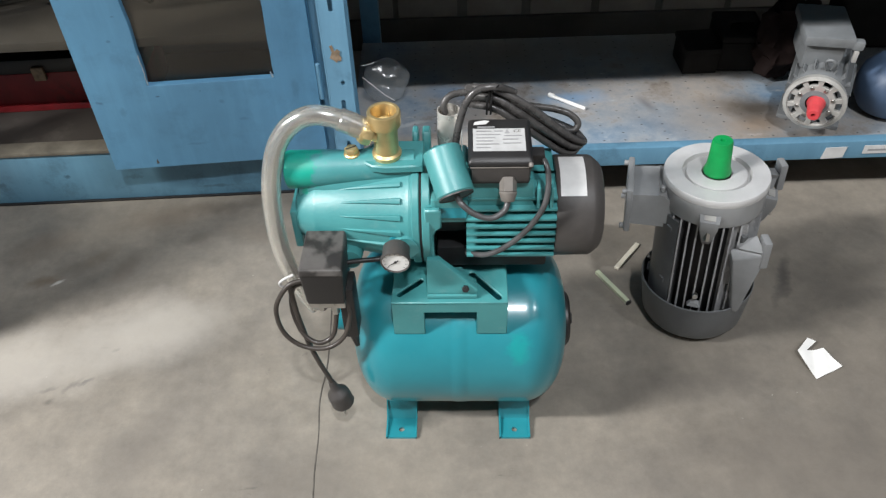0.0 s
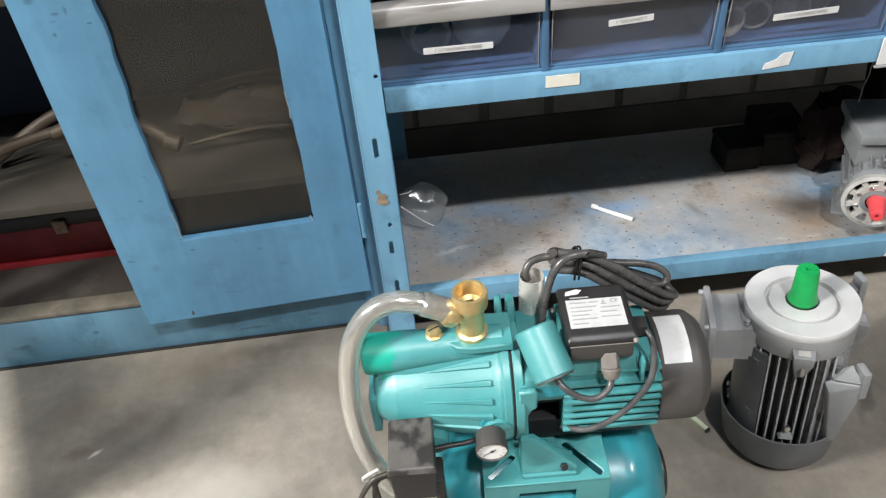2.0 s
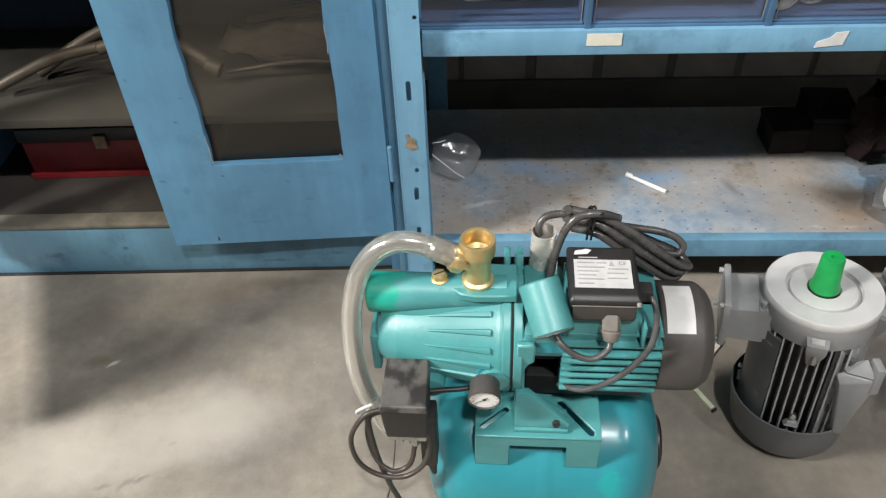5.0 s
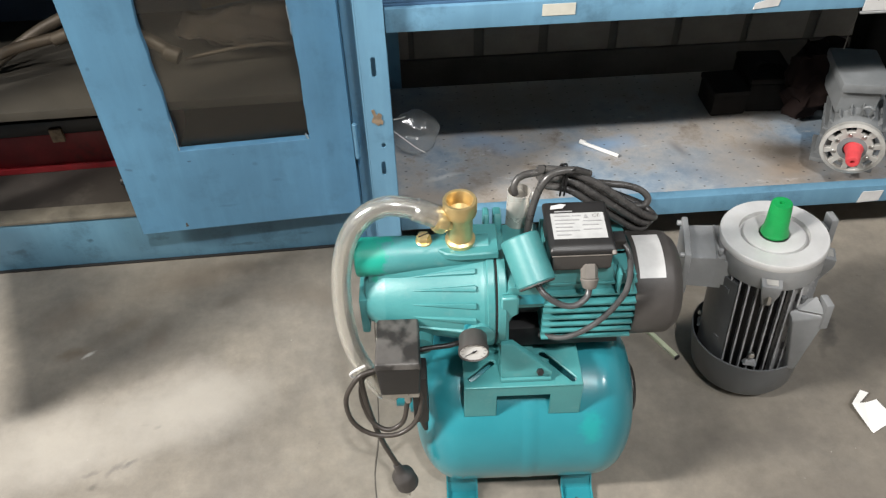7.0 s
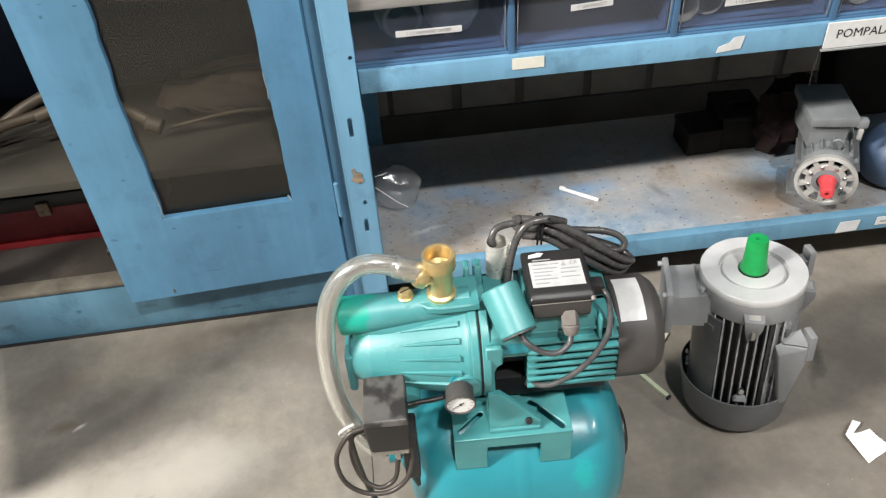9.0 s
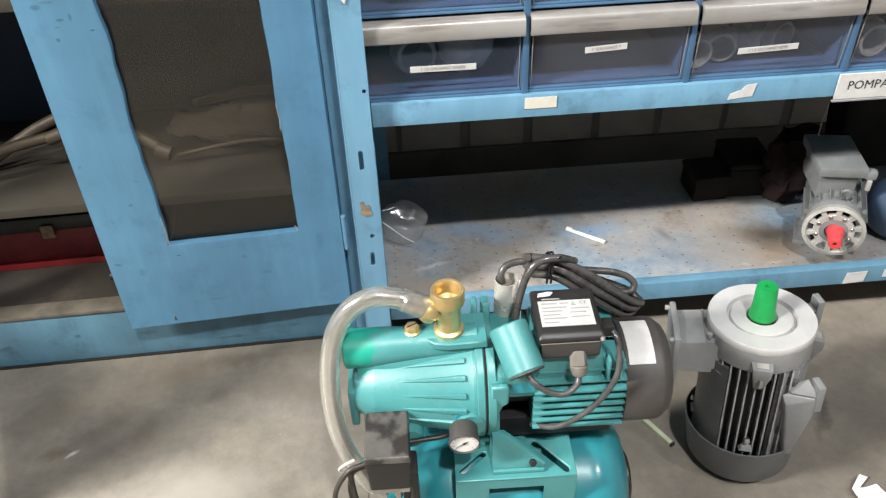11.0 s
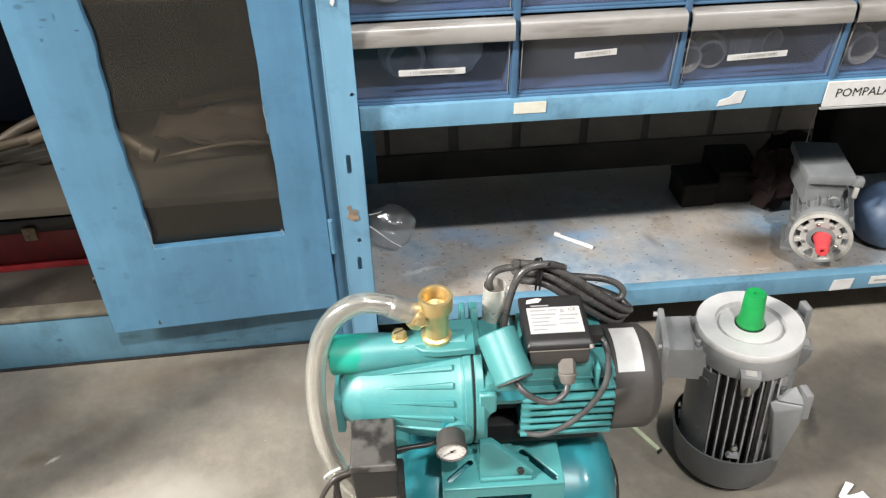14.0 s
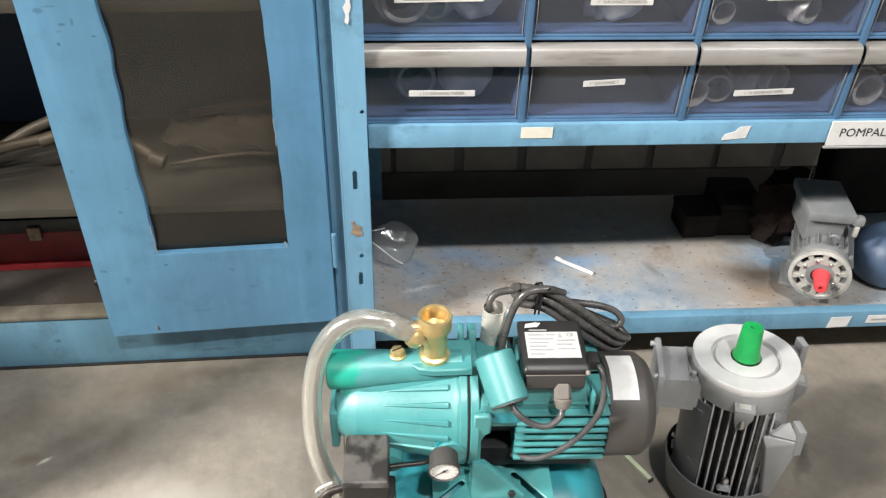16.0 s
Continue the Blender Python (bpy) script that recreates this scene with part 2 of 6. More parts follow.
def teal_paint():
    m, nt, bsdf = nodes_of("teal_enamel")
    base = ramp(nt, noise_of(nt, 6.0, 4), [(0.3, (0.017, 0.178, 0.218)), (0.7, (0.028, 0.232, 0.272))])
    dust = ramp(nt, noise_of(nt, 30.0, 6, 0.7), [(0.58, (0, 0, 0)), (0.88, (0.09, 0.09, 0.09))])
    col = mixed(nt, dust, base, (0.20, 0.30, 0.29))
    col = smudged(nt, col, 0.102, 0.255, 0.044, 0.056, 0.6, (0.010, 0.29, 0.275))
    nt.links.new(col, bsdf.inputs["Base Color"])
    rr = put(nt, "ShaderNodeMapRange", To_Min=0.24, To_Max=0.40)
    nt.links.new(noise_of(nt, 12.0, 5), rr.inputs["Value"])
    nt.links.new(rr.outputs["Result"], bsdf.inputs["Roughness"])
    bsdf.inputs["Specular IOR Level"].default_value = 0.35
    bsdf.inputs["Coat Weight"].default_value = 0.45
    bsdf.inputs["Coat Roughness"].default_value = 0.16
    bumped(nt, bsdf, noise_of(nt, 240.0, 3), 0.06)
    return m


def teal_casting():
    """Duller, thicker paint over cast iron."""
    m, nt, bsdf = nodes_of("teal_cast_paint")
    base = ramp(nt, noise_of(nt, 9.0, 5), [(0.3, (0.043, 0.205, 0.213)), (0.7, (0.065, 0.268, 0.271))])
    dust = ramp(nt, noise_of(nt, 40.0, 6, 0.7), [(0.55, (0, 0, 0)), (0.85, (0.3, 0.3, 0.3))])
    col = mixed(nt, dust, base, (0.26, 0.36, 0.35))
    col = smudged(nt, col, -0.256, 0.552, 0.115, 0.100, 0.95, (0.004, 0.300, 0.218), (0.87, 0.96))
    nt.links.new(col, bsdf.inputs["Base Color"])
    rr = put(nt, "ShaderNodeMapRange", To_Min=0.34, To_Max=0.52)
    nt.links.new(noise_of(nt, 14.0, 5), rr.inputs["Value"])
    nt.links.new(rr.outputs["Result"], bsdf.inputs["Roughness"])
    bsdf.inputs["Specular IOR Level"].default_value = 0.7
    bsdf.inputs["Coat Weight"].default_value = 0.15
    bsdf.inputs["Coat Roughness"].default_value = 0.35
    bumped(nt, bsdf, noise_of(nt, 160.0, 4), 0.16)
    return m


def cloudy(name, tint, film, clear, gloss=0.06, rough=0.12):
    """A clear sheet under a film of dust: mostly see-through, part scattered, a little shine."""
    m = bpy.data.materials.new(name)
    m.use_nodes = True
    nt = m.node_tree
    nt.nodes.clear()
    out = nt.nodes.new("ShaderNodeOutputMaterial")
    tr = put(nt, "ShaderNodeBsdfTransparent", Color=(*tint, 1))
    df = put(nt, "ShaderNodeBsdfDiffuse", Color=(*film, 1))
    gl = put(nt, "ShaderNodeBsdfGlossy", Color=(1, 1, 1, 1), Roughness=rough)
    a, b = nt.nodes.new("ShaderNodeMixShader"), nt.nodes.new("ShaderNodeMixShader")
    mr = put(nt, "ShaderNodeMapRange", To_Min=max(0, 1 - clear - 0.10), To_Max=min(1, 1 - clear + 0.10))
    nt.links.new(noise_of(nt, 7.0, 6, 0.65), mr.inputs["Value"])
    nt.links.new(mr.outputs["Result"], a.inputs["Fac"])
    nt.links.new(tr.outputs[0], a.inputs[1])
    nt.links.new(df.outputs[0], a.inputs[2])
    b.inputs["Fac"].default_value = gloss
    nt.links.new(a.outputs[0], b.inputs[1])
    nt.links.new(gl.outputs[0], b.inputs[2])
    nt.links.new(b.outputs[0], out.inputs["Surface"])
    return m


def clear_vinyl():
    """Thick clear vinyl: refracts, shines, and scatters a little by haze and dust."""
    m = bpy.data.materials.new("clear_vinyl_hose")
    m.use_nodes = True
    nt = m.node_tree
    nt.nodes.clear()
    out = nt.nodes.new("ShaderNodeOutputMaterial")
    gl = put(nt, "ShaderNodeBsdfGlass", Color=(0.99, 0.985, 0.96, 1), Roughness=0.02, IOR=1.50)
    df = put(nt, "ShaderNodeBsdfDiffuse", Color=(0.88, 0.85, 0.78, 1))
    ts = put(nt, "ShaderNodeBsdfTranslucent", Color=(0.88, 0.85, 0.78, 1))
    gs = put(nt, "ShaderNodeBsdfGlossy", Color=(1, 1, 1, 1), Roughness=0.16)
    haze, a, b = (nt.nodes.new("ShaderNodeMixShader") for _ in range(3))
    haze.inputs["Fac"].default_value = 0.45
    nt.links.new(df.outputs[0], haze.inputs[1])
    nt.links.new(ts.outputs[0], haze.inputs[2])
    mr = put(nt, "ShaderNodeMapRange", To_Min=0.14, To_Max=0.24)
    nt.links.new(noise_of(nt, 30.0, 4, 0.6, (1.0, 1.0, 0.25)), mr.inputs["Value"])
    nt.links.new(mr.outputs["Result"], a.inputs["Fac"])
    nt.links.new(gl.outputs[0], a.inputs[1])
    nt.links.new(haze.outputs[0], a.inputs[2])
    b.inputs["Fac"].default_value = 0.20
    nt.links.new(a.outputs[0], b.inputs[1])
    nt.links.new(gs.outputs[0], b.inputs[2])
    nt.links.new(b.outputs[0], out.inputs["Surface"])
    return m


def smeared():
    """Cloudy grey-brown plastic strip, smeared lengthwise by fingers."""
    m, nt, bsdf = nodes_of("dusty_clear_handle")
    base = ramp(nt, noise_of(nt, 5.0, 4, 0.55), [(0.32, (0.20, 0.188, 0.174)), (0.68, (0.29, 0.282, 0.274))])
    smear = ramp(nt, noise_of(nt, 26.0, 4, 0.5, (0.28, 1.0, 2.0)), [(0.52, (0, 0, 0)), (0.64, (0.55, 0.55, 0.55))])
    col = mixed(nt, smear, base, (0.115, 0.102, 0.090))
    wiped = ramp(nt, noise_of(nt, 18.0, 3, 0.5, (0.12, 1.0, 1.6)), [(0.60, (0, 0, 0)), (0.70, (0.4, 0.4, 0.4))])
    col = mixed(nt, wiped, col, (0.46, 0.455, 0.45))
    nt.links.new(col, bsdf.inputs["Base Color"])
    bsdf.inputs["Roughness"].default_value = 0.38
    bsdf.inputs["Coat Weight"].default_value = 0.3
    bsdf.inputs["Coat Roughness"].default_value = 0.2
    bumped(nt, bsdf, noise_of(nt, 90.0, 4), 0.08)
    return m


SMUDGES = [(-0.355, 0.333, 0.012, 0.005, 0.8), (-0.483, 0.325, 0.020, 0.011, 0.6), (-0.22, 0.31, 0.015, 0.012, 0.35), (-0.26, 0.34, 0.006, 0.004, 0.5), (-0.47, 0.893, 0.022, 0.012, 0.55), (-0.436, 0.868, 0.018, 0.007, 0.7), (-0.418, 0.872, 0.008, 0.018, 0.6), (-0.450, 0.832, 0.009, 0.010, 0.8), (-0.444, 0.855, 0.012, 0.005, 0.5), (-0.388, 0.845, 0.010, 0.004, 0.8),
           (-0.45, 0.90, 0.03, 0.006, 0.4), (-0.395, 0.528, 0.010, 0.003, 0.7), (-0.420, 0.473, 0.010, 0.008, 0.5), (-0.49, 0.574, 0.010, 0.012, 0.35), (-0.18, 0.26, 0.03, 0.010, 0.3), (-0.30, 0.20, 0.06, 0.008, 0.3), (-0.05, 0.33, 0.02, 0.06, 0.25), (-0.44, 0.30, 0.02, 0.03, 0.3)]
M_FLOOR, M_TRAY, M_TEAL = concrete(), tray_steel(), teal_paint()
M_CAST = teal_casting()
M_DOOR = blue_paint("cabinet_blue", (0.118, 0.286, 0.450), SMUDGES, 0.45)
M_PLINTH = blue_paint("grimy_plinth_blue", (0.108, 0.232, 0.325), [(-0.66, 0.08, 0.02, 0.014, 0.8), (-0.50, 0.07, 0.05, 0.02, 0.5), (-0.30, 0.03, 0.10, 0.012, 0.6), (-0.84, 0.06, 0.05, 0.02, 0.6), (-0.15, 0.05, 0.04, 0.01, 0.5)])
M_LIP = surface("rubbed_lip", (0.15, 0.135, 0.108), 0.5, 0.2, 0.3, 20, 120, 0.2, dirt=(0.10, 0.09, 0.075))
M_RACK = blue_paint("rack_blue", (0.155, 0.325, 0.465))
M_LOWBEAM = blue_paint("grimy_beam_blue", (0.125, 0.262, 0.37))
# cabinet inside, back and shelf colours darkened to stand in for shade
M_CAB_IN = surface("cabinet_inside_shaded", (0.027, 0.022, 0.018), 0.7, 0, 0.3, 6, 90, 0.2, dirt=(0.07, 0.06, 0.05))
M_CAB_DARK = surface("cabinet_back_shaded", (0.03, 0.045, 0.075), 0.7, 0, 0.3, 5)
M_TOPSHELF = surface("dusty_shelf_shaded", (0.047, 0.041, 0.032), 0.7, 0, 0.25, 7, 90, 0.2, dirt=(0.06, 0.05, 0.04))
M_HOUSING = surface("drawer_blue_plastic", (0.060, 0.130, 0.23), 0.45, 0, 0.2, 9)
M_DRAWER = surface("drawer_inside_plastic", (0.055, 0.090, 0.175), 0.5, 0, 0.2, 9)
M_BRASS = surface("brass", (0.68, 0.52, 0.25), 0.38, 0.85, 0.15, 30, 150, 0.08)
M_BLACK = surface("black_plastic", (0.016, 0.015, 0.015), 0.42, 0, 0.25, 20, 220, 0.10)
M_BLACK_DUSTY = surface("dusty_black_plastic", (0.084, 0.078, 0.073), 0.38, 0, 0.16, 46, 200, 0.1, dirt=(0.022, 0.020, 0.019), dirt_at=(0.46, 0.58), dirt_detail=3)
M_FAN = surface("brown_black_cover", (0.050, 0.045, 0.042), 0.5, 0, 0.2, 18, 220, 0.12)
M_RUBBER = surface("black_rubber_cable", (0.062, 0.062, 0.063), 0.30, 0, 0.3, 40, 260, 0.12)
M_COIL = surface("dusty_coiled_cable", (0.058, 0.055, 0.053), 0.26, 0, 0.35, 30, 260, 0.12, dirt=(0.05, 0.045, 0.04))
M_CORD = surface("dark_brown_cord", (0.042, 0.035, 0.030), 0.38, 0, 0.3, 40, 260, 0.1)
M_GLAND = surface("grey_gland_plastic", (0.16, 0.145, 0.13), 0.45, 0, 0.2, 40)
M_GREYCABLE = surface("grey_cable", (0.12, 0.11, 0.10), 0.5, 0, 0.2, 40)
M_GREY = surface("grey_motor_paint", (0.225, 0.230, 0.233), 0.38, 0, 0.15, 14, 160, 0.14, dirt=(0.14, 0.14, 0.14), dirt_at=(0.62, 0.8))
# near black: shade of gaps and undersides put into the casting's colour
M_GREY_CORE = surface("casting_in_deep_shade", (0.012, 0.012, 0.013), 0.55, 0, 0.25, 24, 160, 0.2)
# motor grey darkened as if the terminal box and pump shade it
M_STATOR = surface("stator_grey_in_shade", (0.085, 0.088, 0.090), 0.36, 0, 0.2, 20, 160, 0.15)
M_FIN = surface("grey_fin", (0.30, 0.302, 0.305), 0.26, 0, 0.2, 24, 160, 0.1)
M_GREY_COVER = surface("grey_fan_cover", (0.105, 0.110, 0.114), 0.40, 0, 0.2, 10, 160, 0.08)
M_ALU = surface("machined_aluminium", (0.63, 0.625, 0.62), 0.46, 0.35, 0.12, 12, 200, 0.06)
# the motor's grey lightened so the end shield looks lit
M_SHIELD = surface("lit_shield_grey", (0.31, 0.315, 0.318), 0.36, 0.1, 0.15, 14, 160, 0.12, dirt=(0.2, 0.2, 0.2), dirt_at=(0.62, 0.8))
M_GREEN = surface("green_shaft_cover", (0.008, 0.265, 0.062), 0.40, 0, 0.15, 30)
M_RED = surface("red_plastic", (0.55, 0.055, 0.062), 0.45, 0, 0.15, 30)
M_REDBOX = surface("red_toolbox_paint", (0.20, 0.012, 0.015), 0.45, 0, 0.25, 12, dirt=(0.05, 0.02, 0.02))
M_PAPER = surface("white_paper", (0.78, 0.77, 0.74), 0.7, 0, 0.05, 30, 120, 0.05)
M_LABEL = surface("white_label", (0.56, 0.555, 0.545), 0.45, 0, 0.10, 30, 120, 0.03)
M_CLOUDYBAG = surface("cloudy_plastic_bag", (0.50, 0.47, 0.42), 0.35, 0, 0.3, 30, 120, 0.2)
M_PRINTED = surface("printed_rating_label", (0.43, 0.43, 0.425), 0.45, 0, 0.10, 60, 120, 0.03)
M_YELLOWED = surface("yellowed_label", (0.60, 0.58, 0.50), 0.6, 0, 0.08, 30)
M_INK = surface("black_ink", (0.02, 0.02, 0.022), 0.6, 0, 0.05, 30, 120, 0)
M_FAINT = surface("faint_ink", (0.29, 0.29, 0.29), 0.6, 0, 0.05, 30, 120, 0)
M_CHROME = surface("steel", (0.55, 0.54, 0.52), 0.3, 1.0, 0.15, 40)
M_PIPE = surface("galvanised_pipe", (0.085, 0.068, 0.050), 0.5, 0.3, 0.25, 20, 120, 0.2, dirt=(0.10, 0.072, 0.047))
M_FITTING = surface("old_fitting", (0.44, 0.39, 0.33), 0.40, 0.2, 0.3, 20, 120, 0.2)
M_HANDLE = smeared()
M_RUST = surface("rust", (0.225, 0.165, 0.110), 0.8, 0, 0.45, 60, 200, 0.4)
# back wall and its foot darkened in colour to read as shade
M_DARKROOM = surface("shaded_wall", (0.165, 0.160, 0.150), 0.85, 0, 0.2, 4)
M_WALL_FOOT = surface("shaded_wall_foot", (0.075, 0.072, 0.066), 0.85, 0, 0.3, 6)
M_BLOCK = surface("pale_wall_block", (0.30, 0.285, 0.26), 0.85, 0, 0.2, 8, 90, 0.3)
M_WALL = surface("hall_wall", (0.68, 0.675, 0.665), 0.8, 0, 0.1, 2)
M_DARKCLOTH = surface("dark_cloth", (0.017, 0.011, 0.010), 0.9, 0, 0.4, 12, 90, 0.4)
M_BLUETANK = surface("blue_enamel", (0.058, 0.092, 0.155), 0.48, 0, 0.2, 10, dirt=(0.05, 0.065, 0.09))
M_STICK = surface("pale_green_stick", (0.50, 0.54, 0.38), 0.5, 0, 0.15, 20)
M_CREAM = surface("cream_stick", (0.60, 0.56, 0.46), 0.6, 0, 0.12, 20)
M_JOINT = surface("floor_joint", (0.085, 0.076, 0.064), 0.9, 0, 0.4, 60)
M_HOLE = surface("dark_hole", (0.008, 0.008, 0.008), 0.9, 0, 0, 30, 60, 0)
M_GLASS = cloudy("dusty_window_glass", (0.82, 0.81, 0.78), (0.085, 0.078, 0.07), 0.93, 0.03, 0.08)
M_WINDOW = cloudy("scuffed_drawer_front", (0.84, 0.87, 0.93), (0.125, 0.145, 0.195), 0.89, 0.05, 0.16)
M_HOSE = clear_vinyl()
M_CREASE_GLINT = surface("white_crease_glint", (0.70, 0.70, 0.69), 0.2, 0, 0.2, 40, 120, 0.1, coat=0.5)
M_FLANGE = surface("pale_cast_flange", (0.40, 0.39, 0.365), 0.42, 0.2, 0.2, 30, 160, 0.15, dirt=(0.16, 0.155, 0.15), dirt_at=(0.6, 0.75))
M_GREY_OLD = surface("old_grey_motor_paint", (0.165, 0.172, 0.175), 0.45, 0, 0.2, 14, 160, 0.14, dirt=(0.09, 0.09, 0.09), dirt_at=(0.58, 0.8))
M_DARKBOX = surface("black_card", (0.019, 0.018, 0.017), 0.85, 0, 0.3, 10, 90, 0.2)
for dull in (M_DARKBOX, M_DARKCLOTH):
    dull.node_tree.nodes["Principled BSDF"].inputs["Specular IOR Level"].default_value = 0.08
M_PUTTY = surface("grey_putty", (0.34, 0.38, 0.41), 0.7, 0, 0.3, 60, 200, 0.3)
M_SACK = surface("brown_sacking", (0.030, 0.022, 0.015), 0.9, 0, 0.4, 14, 120, 0.5, dirt=(0.055, 0.042, 0.028))
M_SLEEVE = surface("silvery_sleeve", (0.62, 0.59, 0.54), 0.26, 0.35, 0.15, 20, 120, 0.08)
M_INNER_STRAND = cloudy("dull_brown_strand", (0.75, 0.71, 0.64), (0.10, 0.085, 0.062), 0.30, 0.04, 0.2)
M_BAG = cloudy("clear_plastic", (0.97, 0.97, 0.97), (0.55, 0.55, 0.54), 0.88, 0.07, 0.22)


# ---- building helpers ----
def part(name, bm, material, parent=None, label="", smooth=40):
    me = bpy.data.meshes.new(name)
    bmesh.ops.recalc_face_normals(bm, faces=bm.faces)
    for f in bm.faces:
        f.smooth = True
    for e in bm.edges:
        if len(e.link_faces) == 2 and e.calc_face_angle(0) > radians(smooth):
            e.smooth = False
    bm.to_mesh(me)
    bm.free()
    me.materials.append(material)
    ob = new(name, me)
    ob.parent = parent
    if label:
        ob["label"] = label
    return ob


def thing(name, m, label, category, group="", kind=""):
    ob = new(name)
    ob.empty_display_size = 0.05
    ob.matrix_world = m
    return tagged(ob, label, category, group, kind)


def bevel(bm, width, seg=2, angle=30):
    es = [e for e in bm.edges if len(e.link_faces) == 2 and e.calc_face_angle(0) > radians(angle)]
    if es and width > 0:
        bmesh.ops.bevel(bm, geom=es, offset=width, segments=seg, affect="EDGES", profile=0.6)


def join(into, other):
    me = bpy.data.meshes.new("tmp")
    other.to_mesh(me)
    other.free()
    into.from_mesh(me)
    bpy.data.meshes.remove(me)
    return into


def box(x0, x1, y0, y1, z0, z1, width=0.002, m=None):
    bm = bmesh.new()
    bmesh.ops.create_cube(bm, size=1)
    bmesh.ops.transform(bm, verts=bm.verts, matrix=Matrix.LocRotScale(((x0 + x1) / 2, (y0 + y1) / 2, (z0 + z1) / 2), None, (abs(x1 - x0), abs(y1 - y0), abs(z1 - z0))))
    bevel(bm, width)
    if m:
        bmesh.ops.transform(bm, verts=bm.verts, matrix=m)
    return bm


AIM = {"x": Matrix.Rotation(radians(90), 4, "Y"), "z": Matrix.Identity(4), "y": Matrix.Rotation(radians(-90), 4, "X"), "-y": Matrix.Rotation(radians(90), 4, "X")}


def lathe(profile, m=None, seg=48, closed=False):
    """Spins (radius, height) pairs round the z axis."""
    bm = bmesh.new()
    rings = []
    for r, z in profile:
        if r < 1e-6:
            rings.append([bm.verts.new((0, 0, z))])
        else:
            rings.append([bm.verts.new((r * math.cos(2 * math.pi * k / seg), r * math.sin(2 * math.pi * k / seg), z)) for k in range(seg)])
    for a, b in zip(rings, rings[1:] + ([rings[0]] if closed else [])):
        for k in range(seg):
            j = (k + 1) % seg
            quad = [a[k % len(a)], a[j % len(a)], b[j % len(b)], b[k % len(b)]]
            quad = list(dict.fromkeys(quad))
            if len(quad) > 2:
                bm.faces.new(quad)
    if m:
        bmesh.ops.transform(bm, verts=bm.verts, matrix=m)
    return bm


def rod(a, b, r, seg=24, r2=None, cap=0.15):
    """A closed cylinder or cone from a to b with softened rims."""
    a, b = Vector(a), Vector(b)
    n, r2 = (b - a).length, r if r2 is None else r2
    c = cap * min(r, r2)
    m = Matrix.Translation(a) @ (b - a).to_track_quat("Z", "Y").to_matrix().to_4x4()
    return lathe([(0, 0), (r - c, 0), (r, c), (r2, n - c), (r2 - c, n), (0, n)], m, seg)


def smooth_path(pts, n=10):
    pts = [Vector(p) for p in pts]
    ext = [pts[0] * 2 - pts[1]] + pts + [pts[-1] * 2 - pts[-2]]
    out = []
    for i in range(1, len(ext) - 2):
        p0, p1, p2, p3 = ext[i - 1 : i + 3]
        for k in range(n):
            t = k / n
            out.append(0.5 * (2 * p1 + (p2 - p0) * t + (2 * p0 - 5 * p1 + 4 * p2 - p3) * t * t + (3 * p1 - p0 - 3 * p2 + p3) * t ** 3))
    return out + [pts[-1]]


def tube(pts, r, seg=12, n=10, caps=True, ripple=0.0):
    path = smooth_path(pts, n)
    bm = bmesh.new()
    side, rings = None, []
    for i, p in enumerate(path):
        d = (path[min(i + 1, len(path) - 1)] - path[max(i - 1, 0)]).normalized()
        if side is None:
            side = d.orthogonal().normalized()
        side = (side - d * side.dot(d)).normalized()
        up = d.cross(side)
        rr = r * (1 + ripple * math.sin(i * 1.7))
        rings.append([bm.verts.new(p + rr * (math.cos(2 * math.pi * k / seg) * side + math.sin(2 * math.pi * k / seg) * up)) for k in range(seg)])
    for a, b in zip(rings, rings[1:]):
        for k in range(seg):
            bm.faces.new((a[k], a[(k + 1) % seg], b[(k + 1) % seg], b[k]))
    if caps:
        bm.faces.new(rings[0][::-1])
        bm.faces.new(rings[-1])
    return bm


def plate(outer, thick, holes=(), m=None, width=0.0):
    """A flat sheet with real holes: outlines in the xy plane, raised by thick along z."""
    bm = bmesh.new()
    edges = []
    for loop in (outer, *holes):
        vs = [bm.verts.new((x, y, 0)) for x, y in loop]
        edges += [bm.edges.new((vs[i], vs[(i + 1) % len(vs)])) for i in range(len(vs))]
    bmesh.ops.triangle_fill(bm, edges=edges, use_beauty=True)
    fs = list(bm.faces)
    ext = bmesh.ops.extrude_face_region(bm, geom=fs)
    bmesh.ops.translate(bm, verts=[v for v in ext["geom"] if isinstance(v, bmesh.types.BMVert)], vec=(0, 0, thick))
    bmesh.ops.recalc_face_normals(bm, faces=bm.faces)
    if width:
        bevel(bm, width, 1, 60)
    if m:
        bmesh.ops.transform(bm, verts=bm.verts, matrix=m)
    return bm


def hull(points):
    bm = bmesh.new()
    for p in points:
        bm.verts.new(p)
    r = bmesh.ops.convex_hull(bm, input=bm.verts)
    bmesh.ops.delete(bm, geom=[g for g in r["geom_interior"] if isinstance(g, bmesh.types.BMVert)], context="VERTS")
    return bm


def ring_pts(c, axis, r, n=24, squash=1.0):
    c, q = Vector(c), Vector(axis).normalized().to_track_quat("Z", "Y")
    return [c + q @ Vector((r * math.cos(2 * math.pi * k / n), squash * r * math.sin(2 * math.pi * k / n), 0)) for k in range(n)]


def oval(cx, cy, a, b, n=16):
    return [(cx + a * math.cos(2 * math.pi * k / n), cy + b * math.sin(2 * math.pi * k / n)) for k in range(n)]


